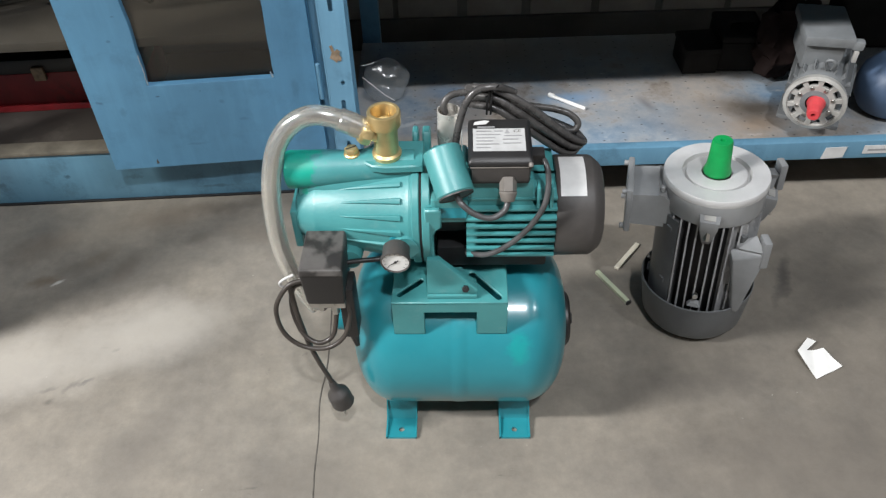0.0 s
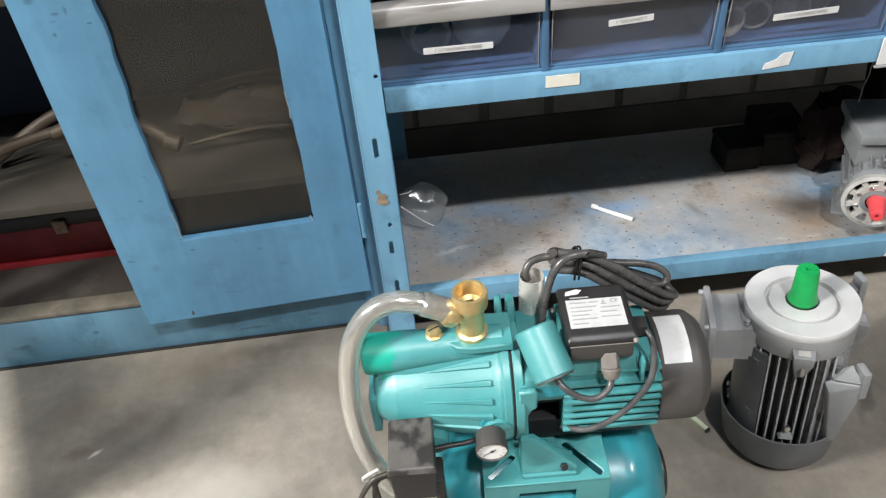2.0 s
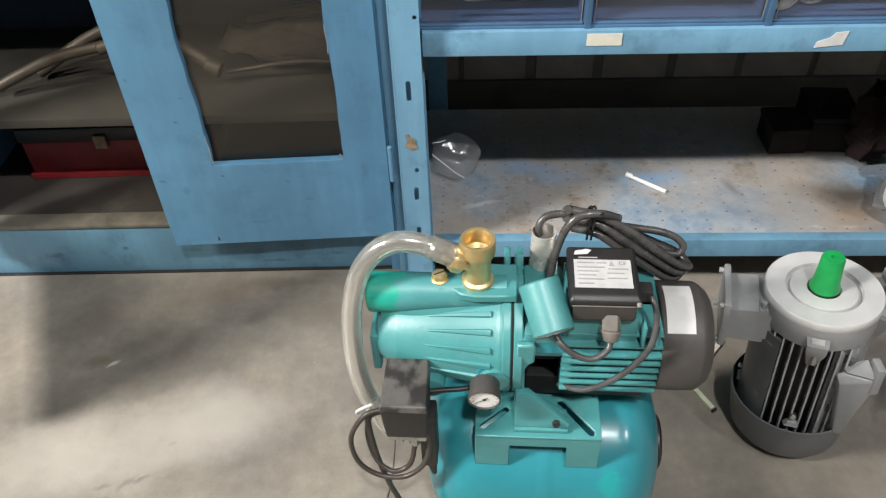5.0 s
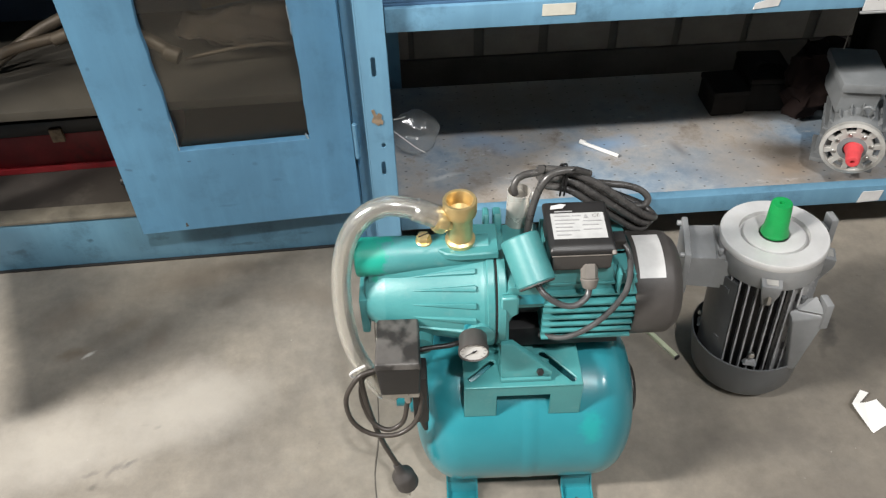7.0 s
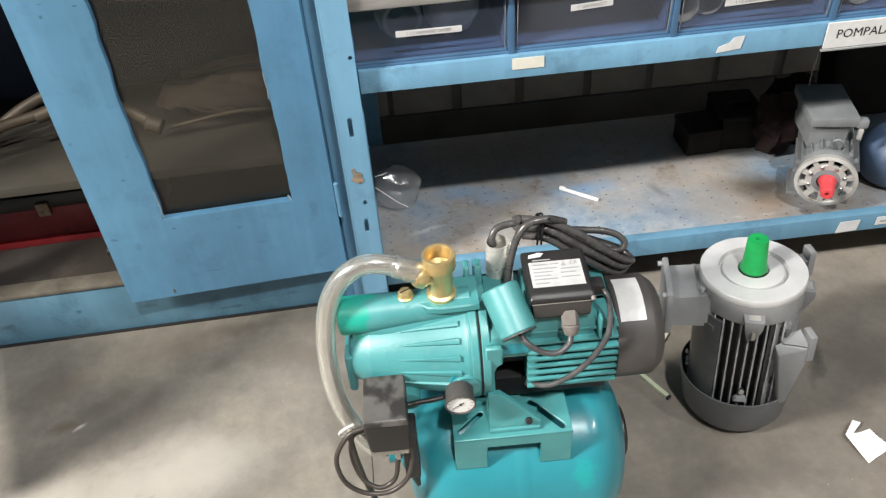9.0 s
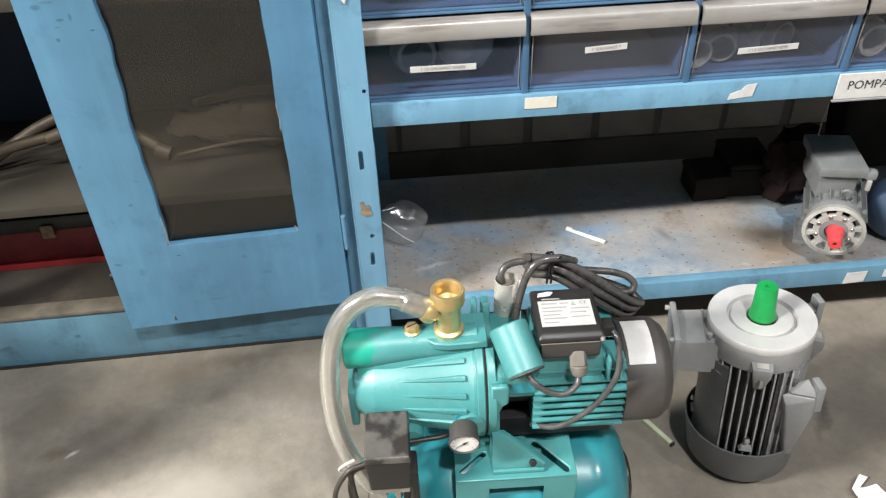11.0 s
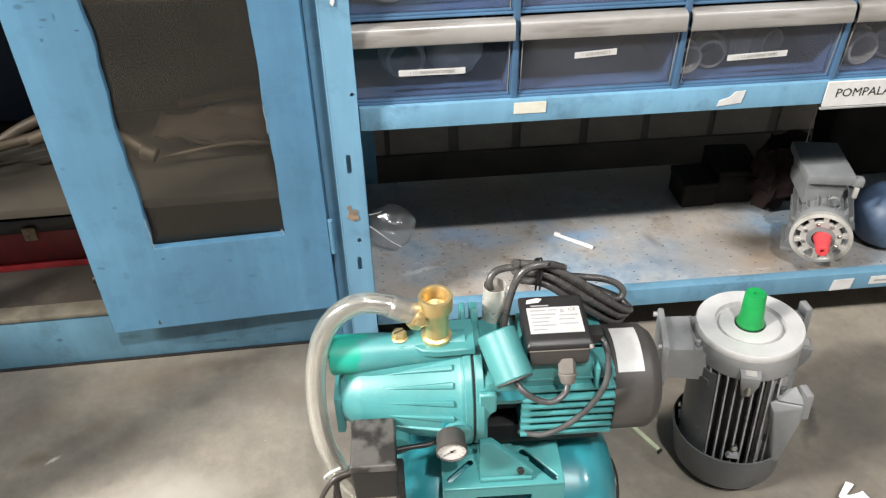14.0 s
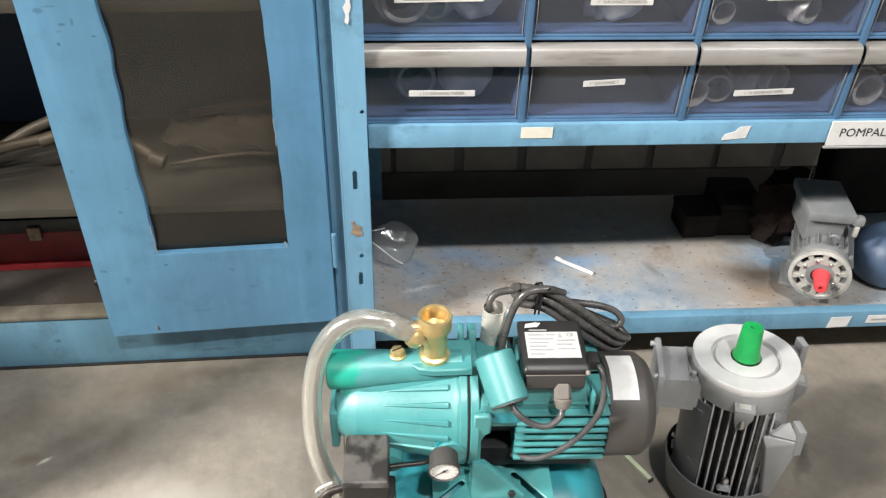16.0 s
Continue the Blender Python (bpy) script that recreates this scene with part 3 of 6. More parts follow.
def slot(cx, cy, length, wide, deg, n=6):
    c, s = math.cos(radians(deg)), math.sin(radians(deg))
    pts = []
    for end in (1, -1):
        for k in range(n + 1):
            a = math.pi * k / n - math.pi / 2
            px, py = end * (length / 2 - wide / 2 + wide / 2 * math.cos(a)), end * wide / 2 * math.sin(a)
            pts.append((cx + px * c - py * s, cy + px * s + py * c))
    return pts


def crumple(bm, amount, scale=8.0):
    for v in bm.verts:
        v.co += Vector([noise.noise(v.co * scale + Vector((k * 7.1, 3.3, k))) for k in range(3)]) * amount
    return bm


def lettering(words, size, m, material, parent, name="lettering", stretch=1.0):
    cu = bpy.data.curves.new(name, "FONT")
    cu.body, cu.size, cu.align_x, cu.align_y, cu.resolution_u = words, size, "CENTER", "CENTER", 2
    ob = bpy.data.objects.new(name, cu)
    scene.collection.objects.link(ob)
    me = bpy.data.meshes.new_from_object(ob.evaluated_get(bpy.context.evaluated_depsgraph_get()))
    bpy.data.objects.remove(ob)
    bpy.data.curves.remove(cu)
    me.transform(m @ Matrix.Diagonal((stretch, 1, 1, 1)))
    me.materials.append(material)
    t = new(name, me)
    t.parent = parent
    return t


FRONT = Matrix.Rotation(radians(90), 4, "X")  # stands an xy outline up, facing -y


def front_plate(outer, y, thick, holes=(), width=0.0):
    """A sheet standing in the xz plane whose front face is at y."""
    return plate(outer, thick, holes, Matrix.Translation((0, y + thick, 0)) @ FRONT, width)


def rect(x0, x1, y0, y1):
    return [(x0, y0), (x1, y0), (x1, y1), (x0, y1)]


# ---- setting: floor, hall ----
def structure(name, bm, material, label, category):
    return tagged(part(name, bm, material), label, category, kind="structure")


bm = bmesh.new()
bmesh.ops.create_grid(bm, x_segments=2, y_segments=2, size=7)
for v in bm.verts:
    v.co.z = 0.0
floor = structure("floor", bm, M_FLOOR, "worn beige-grey concrete workshop floor with stains, some light put in its colour", "floor")
part("joint", tube([(0.012 + 0.003 * math.sin(k * 1.3) + 0.0025 * math.sin(k * 3.7), 1.95 - 0.08 * k, -0.0013 + 0.0003 * math.sin(k * 1.9)) for k in range(31)], 0.0021, 8, 3), M_JOINT, floor, "dark thin crack in the concrete")
structure("wall_north", box(-7, 7, 2.66, 2.80, 0, 6.4, 0), M_DARKROOM, "hall wall behind the shelving, shade put into its colour", "wall")
structure("wall_south", box(-7, 7, -7.0, -6.86, 0, 6.4, 0), M_WALL, "plain light grey hall wall", "wall")
structure("wall_west", box(-7, -6.86, -6.86, 2.66, 0, 6.4, 0), M_WALL, "plain light grey hall wall", "wall")
structure("wall_east", box(6.86, 7, -6.86, 2.66, 0, 6.4, 0), M_WALL, "plain light grey hall wall", "wall")
structure("ceiling", box(-7, 7, -7, 2.8, 6.4, 6.5, 0), M_WALL, "plain light grey hall ceiling", "ceiling")

for at, target, turn, sx, sy, watts, tint in FLOODS:
    fl = thing("flood_light", look(at, target, turn), "grey steel flood light hung under the roof", "lamp", "flood lights")
    part("housing", box(-sx / 2 - 0.03, sx / 2 + 0.03, -sy / 2 - 0.03, sy / 2 + 0.03, 0.012, 0.12, 0.01), M_WALL, fl)
    up = look(at, target, turn).inverted()
    part("hanger", rod((0, 0, 0.11), up @ Vector((at[0], at[1], 6.41)), 0.02, 12), M_WALL, fl)

# ---- steel rack ----
rack = thing("shelving_rack", Matrix.Identity(4), "blue slotted-angle steel shelving rack with worn paint", "shelving rack")
X0, X1 = 0.079, 2.05
# slotted front post: holes are cut right through
holes = [slot(0.054, 0.578, 0.044, 0.009, 90), oval(0.073, 0.724, 0.0042, 0.0045, 10), oval(0.060, 0.395, 0.0045, 0.0065, 10), slot(0.056, 0.335, 0.036, 0.009, 90),
         slot(0.056, 0.225, 0.040, 0.009, 90), slot(0.054, 1.00, 0.04, 0.009, 90)]
bm = front_plate(rect(0.030, 0.081, 0.0, 2.0), 1.832, 0.003, holes)
join(bm, box(0.026, 0.030, 1.832, 1.948, 0, 2.0, 0.001))
join(bm, box(0.0305, 0.081, 1.8925, 1.895, 0, 2.0, 0.0))
post = part("post", bm, M_RACK, rack)
part("rust_patch", crumple(front_plate([(0.040, 0.455), (0.047, 0.451), (0.053, 0.444), (0.058, 0.449), (0.062, 0.446), (0.064, 0.456), (0.060, 0.461), (0.062, 0.470), (0.056, 0.475), (0.051, 0.470), (0.047, 0.484), (0.041, 0.482), (0.045, 0.468)], 1.8300, 0.0015), 0.001, 60), M_RUST, post, "rusty chipped patch")
part("paint_blob", crumple(front_plate([(0.050, 0.895), (0.054, 0.890), (0.058, 0.898), (0.057, 0.910), (0.062, 0.920), (0.059, 0.934), (0.053, 0.939), (0.052, 0.926), (0.047, 0.919), (0.052, 0.907)], 1.8295, 0.0022), 0.002, 50), M_LABEL, post, "white paint blob")
part("post", box(X1, X1 + 0.058, 1.832, 1.87, 0, 2.0, 0.001), M_RACK, rack)
for px in (0.05, X1):
    part("post", box(px, px + 0.05, 2.42, 2.46, 0, 2.0, 0.001), M_RACK, rack)
for z0, z1 in ((0.131, 0.180), (0.634, 0.682), (1.16, 1.20)):
    b = box(X0 + 0.003, X1, 1.857, 1.882, z0, z1, 0.002)
    low = part("beam", b, M_LOWBEAM if z0 < 0.2 else M_RACK, rack)
    if z0 > 0.2:
        part("beam", box(X0 + 0.003, X1, 2.40, 2.418, z0, z1, 0.002), M_RACK, rack)
    if z0 < 0.2:
        lower_beam = low
    elif z0 < 0.7:
        upper_beam = low
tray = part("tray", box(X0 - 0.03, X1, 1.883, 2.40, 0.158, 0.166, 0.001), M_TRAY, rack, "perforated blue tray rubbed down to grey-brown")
part("tray", box(X0 - 0.03, X1, 1.884, 2.40, 0.668, 0.676, 0.001), M_RACK, rack)
part("tray", box(X0 - 0.03, X1, 1.884, 2.40, 1.186, 1.194, 0.001), M_RACK, rack)
# stickers and the sign on the beams
part("sticker", front_plate(rect(0.375, 0.437, 0.653, 0.676), 1.8555, 0.0012), M_YELLOWED, upper_beam, "yellowed blank sticker")
part("sticker", front_plate([(0.776, 0.643), (0.824, 0.648), (0.829, 0.674), (0.808, 0.672), (0.800, 0.662), (0.779, 0.655)], 1.8555, 0.0012), M_LABEL, upper_beam, "torn white sticker")
part("sign", front_plate(rect(0.990, 1.262, 0.630, 0.684), 1.8505, 0.0035, (), 0.0008), M_LABEL, upper_beam, "white printed sign in a clear sleeve")
part("sleeve_edge", front_plate(rect(0.987, 1.265, 0.6245, 0.6292), 1.849, 0.006, (), 0.001), M_GREY, upper_beam, "grey lower edge of the sign sleeve")
lettering("POMPALAR", 0.026, Matrix.Translation((1.0745, 1.8497, 0.659)) @ FRONT, M_INK, upper_beam, stretch=0.98)
tag = part("tag", front_plate([(1.152, 0.133), (1.203, 0.136), (1.206, 0.166), (1.157, 0.165)], 1.855, 0.0012), M_LABEL, lower_beam, "small white paper tag")
tag = part("tag", front_plate(rect(1.246, 1.36, 0.145, 0.168), 1.855, 0.0012), M_LABEL, lower_beam, "white tag with dark print")
part("print_bar", front_plate(rect(1.256, 1.352, 0.1535, 0.1585), 1.8542, 0.0007), M_FAINT, lower_beam)

# pale blocks behind the rack; the added baseboard darkens the wall's foot like shade
structure("baseboard", box(-6.8, 6.8, 2.645, 2.659, 0.0, 0.102, 0.003), M_WALL_FOOT, "added dark strip for the shade at the foot of the wall", "baseboard")
blocks = [(-0.06 + 0.205 * k, z) for k in range(11) for z in (0.105, 0.318)]
wall_parent = bpy.data.objects["wall_north"]
block_mesh = None
for bx, bz in blocks:
    if block_mesh is None:
        o = part("block", box(0, 0.178, 2.653, 2.664, 0, 0.195, 0.003), M_BLOCK, wall_parent)
        block_mesh = o.data
    else:
        o = new("block", block_mesh)
        o.parent = wall_parent
    wide = 0.92 + 0.19 * ((bx * 37.0 + bz * 11.0) % 1.0)
    o.scale = (wide, 1, 1)
    o.location = (bx + 0.09 * (1 - wide), 0, bz)

# ---- drawer cabinet on the rack ----
drawers = thing("drawer_cabinet", pose(0, 0, 0.682), "blue plastic storage cabinet with clear-fronted drawers", "drawer cabinet")
PITCH, DX0, ROW = 0.3135, 0.062, 0.164
part("back_wall", box(DX0 - 0.006, DX0 + 6 * PITCH + 0.006, 2.19, 2.20, 0, 3 * ROW + 0.012, 0.001), M_HOUSING, drawers)
for k in range(7):
    part("divider", box(DX0 + k * PITCH - 0.006, DX0 + k * PITCH + 0.006, 1.863, 2.19, 0.0, 3 * ROW + 0.012, 0.002), M_HOUSING, drawers)
for r in range(4):
    part("rail", box(DX0 - 0.005, DX0 + 6 * PITCH + 0.005, 1.8665, 2.19, r * ROW, r * ROW + 0.005, 0.0015), M_HOUSING, drawers)
WORDS = {(0, 0): ("1 1/2 GALVANIZ DIRSEK", 0.160, 0.283, 0.0535, -0.4), (1, 0): ("1\" GALVANIZ T", 0.486, 0.565, 0.073, 3.0), (2, 0): ("1 1/2 GALVANIZ NIPEL", 0.782, 0.898, 0.050, 2.0),
         (0, 1): ("", 0.135, 0.290, 0.232, 1.0), (1, 1): ("1\" GALVANIZ MANSON", 0.480, 0.592, 0.226, 0.0), (2, 1): ("", 0.799, 0.900, 0.235, 1.0), (3, 0): ("", 1.118, 1.22, 0.056, 4.0)}
for r in range(3):
    for c in range(6):
        x0, x1, z0 = DX0 + c * PITCH + 0.009, DX0 + (c + 1) * PITCH - 0.009, r * ROW + 0.0065
        z1 = z0 + ROW - 0.0125
        tray_b = box(x0, x1, 1.885, 2.17, z0, z0 + 0.004, 0.001)
        for a, b in ((x0, x0 + 0.003), (x1 - 0.003, x1)):
            join(tray_b, box(a, b, 1.885, 2.17, z0 + 0.004, z1 - 0.03, 0.0))
        join(tray_b, box(x0 + 0.003, x1 - 0.003, 2.166, 2.17, z0 + 0.004, z1 - 0.03, 0.0))
        d = part("drawer", tray_b, M_DRAWER, drawers)
        # the window leans out a little towards its top
        lean = Matrix.Translation((0, 1.872, z0)) @ Matrix.Rotation(radians(5), 4, "X") @ Matrix.Translation((0, -1.872, -z0))
        w = plate(rect(x0 + 0.001, x1 - 0.001, 0, z1 - z0 - 0.034), 0.0025, (), Matrix.Translation((0, 1.8745, z0)) @ FRONT)
        bmesh.ops.transform(w, verts=w.verts, matrix=lean)
        win = part("window", w, M_WINDOW, d, "scuffed clear drawer front")
        win.visible_shadow = False
        for ex in (x0 + 0.002, x1 - 0.0035):
            part("window_edge", box(ex, ex + 0.0015, 1.8700, 1.8718, z0 + 0.003, z1 - 0.036, 0.0004, lean), M_HANDLE, d)
        rim = box(x0, x1, 1.869, 1.876, z0 - 0.001, z0 + 0.003, 0.001)
        part("rim", rim, M_HOUSING, d)
        # rounded pull strip along the drawer's top
        prof = [(1.868, z1 - 0.038), (1.850, z1 - 0.0375), (1.8455, z1 - 0.035), (1.8442, z1 - 0.031), (1.8458, z1 - 0.009), (1.8490, z1 - 0.003), (1.856, z1), (1.874, z1), (1.874, z1 - 0.004), (1.858, z1 - 0.005), (1.8535, z1 - 0.010), (1.8525, z1 - 0.028), (1.8555, z1 - 0.033), (1.868, z1 - 0.0345)]
        h = plate([(y, z) for y, z in prof], x1 - x0 - 0.002 + 0.010, (), Matrix(((0, 0, 1, x0 - 0.004), (1, 0, 0, 0), (0, 1, 0, 0), (0, 0, 0, 1))))
        part("handle", h, M_HANDLE, d, "dusty translucent pull strip")
        if (c, r) in WORDS:
            words, lx0, lx1, lz, tilt = WORDS[c, r]
            m = lean @ Matrix.Translation(((lx0 + lx1) / 2, 1.8712, lz + 0.009)) @ Matrix.Rotation(radians(-tilt), 4, "Y")
            lw = lx1 - lx0
            lab = plate(rect(-lw / 2, lw / 2, -0.0062, 0.0062), 0.0008, (), m @ FRONT)
            part("label", lab, M_LABEL, d, "white paper label strip")
            if words:
                lettering(words, 0.0088, m @ Matrix.Translation((0, -0.0012, 0)) @ FRONT, M_GLAND, d, stretch=min(1.3, lw * 0.86 / (0.0056 * len(words))))
            else:
                part("print_bar", plate(rect(-lw * 0.4, lw * 0.4, -0.002, 0.002), 0.0006, (), m @ Matrix.Translation((0, -0.0009, 0)) @ FRONT), M_FAINT, d)

# pipe fittings lying in the drawers
def fitting(at, r, length, aim, material=M_FITTING, label="dull galvanised pipe fitting lying in a drawer"):
    """A short threaded nipple: a hollow sleeve with a collar."""
    t = thing("pipe_fitting", Matrix.Translation(at) @ Matrix.Rotation(radians(aim), 4, "Z"), label, "pipe fitting", "pipe fittings in the drawers")
    part("sleeve", lathe([(r * 0.78, -length / 2), (r * 0.95, -length / 2), (r, -length / 2 + 0.003), (r, length / 2 - 0.003), (r * 0.95, length / 2), (r * 0.78, length / 2)], AIM["y"], 28, True), material, t)
    part("collar", lathe([(r * 1.001, -0.009), (r * 1.14, -0.007), (r * 1.14, 0.007), (r * 1.001, 0.009)], AIM["y"], 6 if r < 0.03 else 28, True), material, t)
    return t


DZ = 0.682 + 0.0065 + 0.004
for at, r, length, aim in [((0.713, 1.925, DZ + 0.032), 0.030, 0.06, 14), ((0.775, 1.945, DZ + 0.033), 0.030, 0.06, -8), ((0.845, 1.97, DZ + 0.032), 0.030, 0.06, 55), ((0.90, 1.98, DZ + 0.032), 0.030, 0.06, 20),
                           ((1.065, 1.93, DZ + 0.036), 0.034, 0.07, 6), ((1.15, 1.95, DZ + 0.036), 0.034, 0.07, -25), ((0.17, 1.985, DZ + 0.042), 0.040, 0.08, 10),
                           ((0.150, 1.935, DZ + ROW + 0.050), 0.047, 0.05, 12), ((0.215, 1.965, DZ + ROW + 0.036), 0.034, 0.07, -20), ((0.74, 1.93, DZ + ROW + 0.026), 0.024, 0.05, 5), ((0.895, 1.93, DZ + ROW + 0.029), 0.026, 0.06, 30), ((0.52, 1.95, DZ + ROW + 0.032), 0.030, 0.06, 80)]:
    fitting(at, r, length, aim)
for at, sc in (((0.285, 1.950, DZ + ROW), (0.055, 0.05, 0.048)), ((0.272, 1.960, DZ), (0.058, 0.05, 0.052)), ((0.55, 1.94, DZ + ROW), (0.05, 0.04, 0.04))):
    bm = bmesh.new()
    bmesh.ops.create_icosphere(bm, subdivisions=3, radius=1)
    bmesh.ops.transform(bm, verts=bm.verts, matrix=Matrix.Diagonal((*sc, 1)))
    crumple(bm, 0.012, 26)
    lo = min(v.co.z for v in bm.verts)
    bmesh.ops.translate(bm, verts=bm.verts, vec=(*at[:2], at[2] - lo))
    tagged(part("fittings_bag", bm, M_CLOUDYBAG), "crumpled cloudy plastic bag of fittings in a drawer", "plastic bag", "bags in the drawers")

# ---- things on the rack's lower tray ----
bm = tube([(0.545, 2.098, 0.171), (0.623, 2.036, 0.171)], 0.0048, 10, 2)
join(bm, rod((0.540, 2.102, 0.1725), (0.552, 2.0925, 0.1725), 0.0062, 12))
tagged(part("plastic_stick", bm, M_PAPER), "thin white plastic stick lying on the tray", "stick")
bm = bmesh.new()
bmesh.ops.create_icosphere(bm, subdivisions=4, radius=1)
bmesh.ops.transform(bm, verts=bm.verts, matrix=Matrix.Diagonal((0.056, 0.040, 0.056, 1)))
crumple(bm, 0.014, 14)
crumple(bm, 0.006, 45)
lo = min(v.co.z for v in bm.verts)
bmesh.ops.translate(bm, verts=bm.verts, vec=(0.128, 2.115, 0.167 - lo))
bag = tagged(part("plastic_bag", bm, M_BAG, None, "", 25), "crumpled clear plastic bag on the tray by the post", "plastic bag")
# thin white tubes stand in for the highlights on the bag's creases
part("crease_glint", tube([(0.076, 2.066, 0.262), (0.105, 2.062, 0.236), (0.128, 2.060, 0.214), (0.150, 2.062, 0.196)], 0.0011, 6, 4), M_CREASE_GLINT, bag, "white tube drawn as the shine on a crease")
part("crease_glint", tube([(0.078, 2.070, 0.292), (0.096, 2.068, 0.296), (0.108, 2.070, 0.300)], 0.0009, 6, 4), M_CREASE_GLINT, bag)


def shelf_motor():
    t = thing("flange_motor", pose(1.118, 1.905, 0.166, 0, 0, -27), "small grey flange-mounted electric motor on the tray", "electric motor")
    zc = 0.104
    hub = Matrix.Translation((0, 0, zc)) @ AIM["-y"]
    body = lathe([(0, -0.20), (0.05, -0.20), (0.058, -0.19), (0.060, -0.02), (0.054, -0.005), (0.045, 0.0)], hub, 40)
    part("stator", body, M_GREY_OLD, t)
    for k in range(18):
        a = 2 * math.pi * k / 18
        part("fin", box(-0.0016, 0.0016, 0.020, 0.165, 0.056, 0.070, 0.0, Matrix.Translation((0, 0, zc)) @ Matrix.Rotation(a, 4, "Y")), M_GREY_OLD, t)
    # spoked flange with windows
    ring_holes = [[(x, y) for x, y in [(r * math.cos(a), r * math.sin(a)) for r, a in [(0.057, b - 0.2), (0.057, b), (0.057, b + 0.2), (0.044, b + 0.2), (0.044, b), (0.044, b - 0.2)]]] for b in [2 * math.pi * k / 10 for k in range(10)]]
    fl = plate(oval(0, 0, 0.0655, 0.0655, 48), 0.010, [*ring_holes, oval(0, 0, 0.030, 0.030, 24)], Matrix.Translation((0, -0.012, zc)) @ FRONT, 0.0008)
    part("flange", fl, M_FLANGE, t)
    part("flange_rim", lathe([(0.059, -0.008), (0.0665, -0.006), (0.067, 0.006), (0.059, 0.009)], Matrix.Translation((0, -0.017, zc)) @ AIM["-y"], 48, True), M_FLANGE, t)
    part("bearing_ring", lathe([(0.020, 0.0), (0.030, 0.0), (0.031, 0.008), (0.020, 0.010)], Matrix.Translation((0, -0.014, zc)) @ AIM["-y"], 32, True), M_GREY_OLD, t)
    for k in range(8):
        a = 2 * math.pi * (k + 0.5) / 8
        part("flange_bolt", rod((0.038 * math.cos(a), -0.012, zc + 0.038 * math.sin(a)), (0.038 * math.cos(a), -0.026, zc + 0.038 * math.sin(a)), 0.0045, 6), M_CHROME, t)
    part("shaft_cover", lathe([(0.021, 0), (0.019, 0.006), (0.0175, 0.012), (0.0145, 0.050), (0.012, 0.054), (0.005, 0.054), (0.004, 0.044), (0, 0.044)], Matrix.Translation((0.004, -0.020, zc)) @ AIM["-y"], 24), M_RED, t, "red plastic shaft cover")
    # terminal box with an overhanging lid
    tm = pose(1.118, 1.905, 0.166, 0, 0, -27).inverted() @ pose(1.142, 2.022, 0.166, 0, 0, -11.5)
    tbox = part("terminal_box", box(-0.040, 0.046, -0.062, 0.070, zc + 0.040, zc + 0.104, 0.006, tm), M_GREY_OLD, t)
    part("lid", box(-0.050, 0.058, -0.078, 0.082, zc + 0.104, zc + 0.128, 0.006, tm), M_GREY_OLD, tbox)
    part("lid_clip", box(0.052, 0.078, -0.078, -0.056, zc + 0.100, zc + 0.122, 0.006, tm), M_GREY_OLD, tbox)
    part("clip_hook", box(0.060, 0.070, -0.079, -0.070, zc + 0.072, zc + 0.100, 0.002, tm), M_FLANGE, tbox)
    part("eye_lug", tube([(0.005, 0.02, zc + 0.066), (-0.004, 0.012, zc + 0.085), (0.006, 0.010, zc + 0.093), (0.016, 0.012, zc + 0.085), (0.012, 0.02, zc + 0.066)], 0.0035, 8, 5), M_GREY_OLD, t)
    for s in (-1, 1):
        part("foot", box(s * 0.030, s * 0.070, 0.05, 0.15, 0.0, 0.012, 0.003), M_GREY_OLD, t)
        part("foot_web", hull([(s * 0.040, y, z) for y in (0.07, 0.13) for z in (0.012, 0.055)] + [(s * 0.062, y, 0.012) for y in (0.07, 0.13)] + [(s * 0.050, y, 0.075) for y in (0.07, 0.13)]), M_GREY_OLD, t)
    return t


shelf_motor()
# blue pressure vessel beside it
vessel = thing("blue_vessel", pose(1.345, 2.000, 0.166), "small dusty blue round pressure vessel on the tray", "pressure vessel")
part("shell", lathe([(0, 0.0), (0.03, 0.002), (0.064, 0.015), (0.080, 0.045), (0.083, 0.075), (0.076, 0.108), (0.054, 0.134), (0.024, 0.146), (0, 0.148)], None, 40), M_BLUETANK, vessel)
part("strap", tube([(0.006, -0.052, 0.128), (0.003, -0.050, 0.150), (0.016, -0.036, 0.185), (0.030, -0.020, 0.225)], 0.005, 8, 6), M_BLACK, vessel, "black strap")
# dark rag and box behind the motor; added case and casing hold the shade
bm = bmesh.new()
bmesh.ops.create_icosphere(bm, subdivisions=4, radius=1)
bmesh.ops.transform(bm, verts=bm.verts, matrix=Matrix.Diagonal((0.060, 0.052, 0.112, 1)))
crumple(bm, 0.045, 13)
crumple(bm, 0.02, 40)
lo = min(v.co.z for v in bm.verts)
bmesh.ops.translate(bm, verts=bm.verts, vec=(1.118, 2.150, 0.166 - lo))
tagged(part("rag", bm, M_DARKCLOTH, None, "", 70), "dark brown grimy rag heaped on the tray", "rag")
carton = thing("dark_box", pose(0.942, 2.236, 0.166, 0, 0, 2), "dark closed box at the back of the tray", "box")
part("body", box(-0.045, 0.045, -0.05, 0.05, 0.0, 0.058, 0.004), M_DARKBOX, carton)
part("lid", box(-0.048, 0.048, -0.053, 0.053, 0.058, 0.072, 0.004), M_DARKBOX, carton)
# case added so the back of the tray stays black like shade
crate = thing("black_case", pose(1.046, 2.262, 0.166, 0, 0, -3), "black case added to fill the shaded back of the tray", "case")
part("body", box(-0.052, 0.060, -0.07, 0.07, 0.0, 0.082, 0.006), M_DARKBOX, crate)
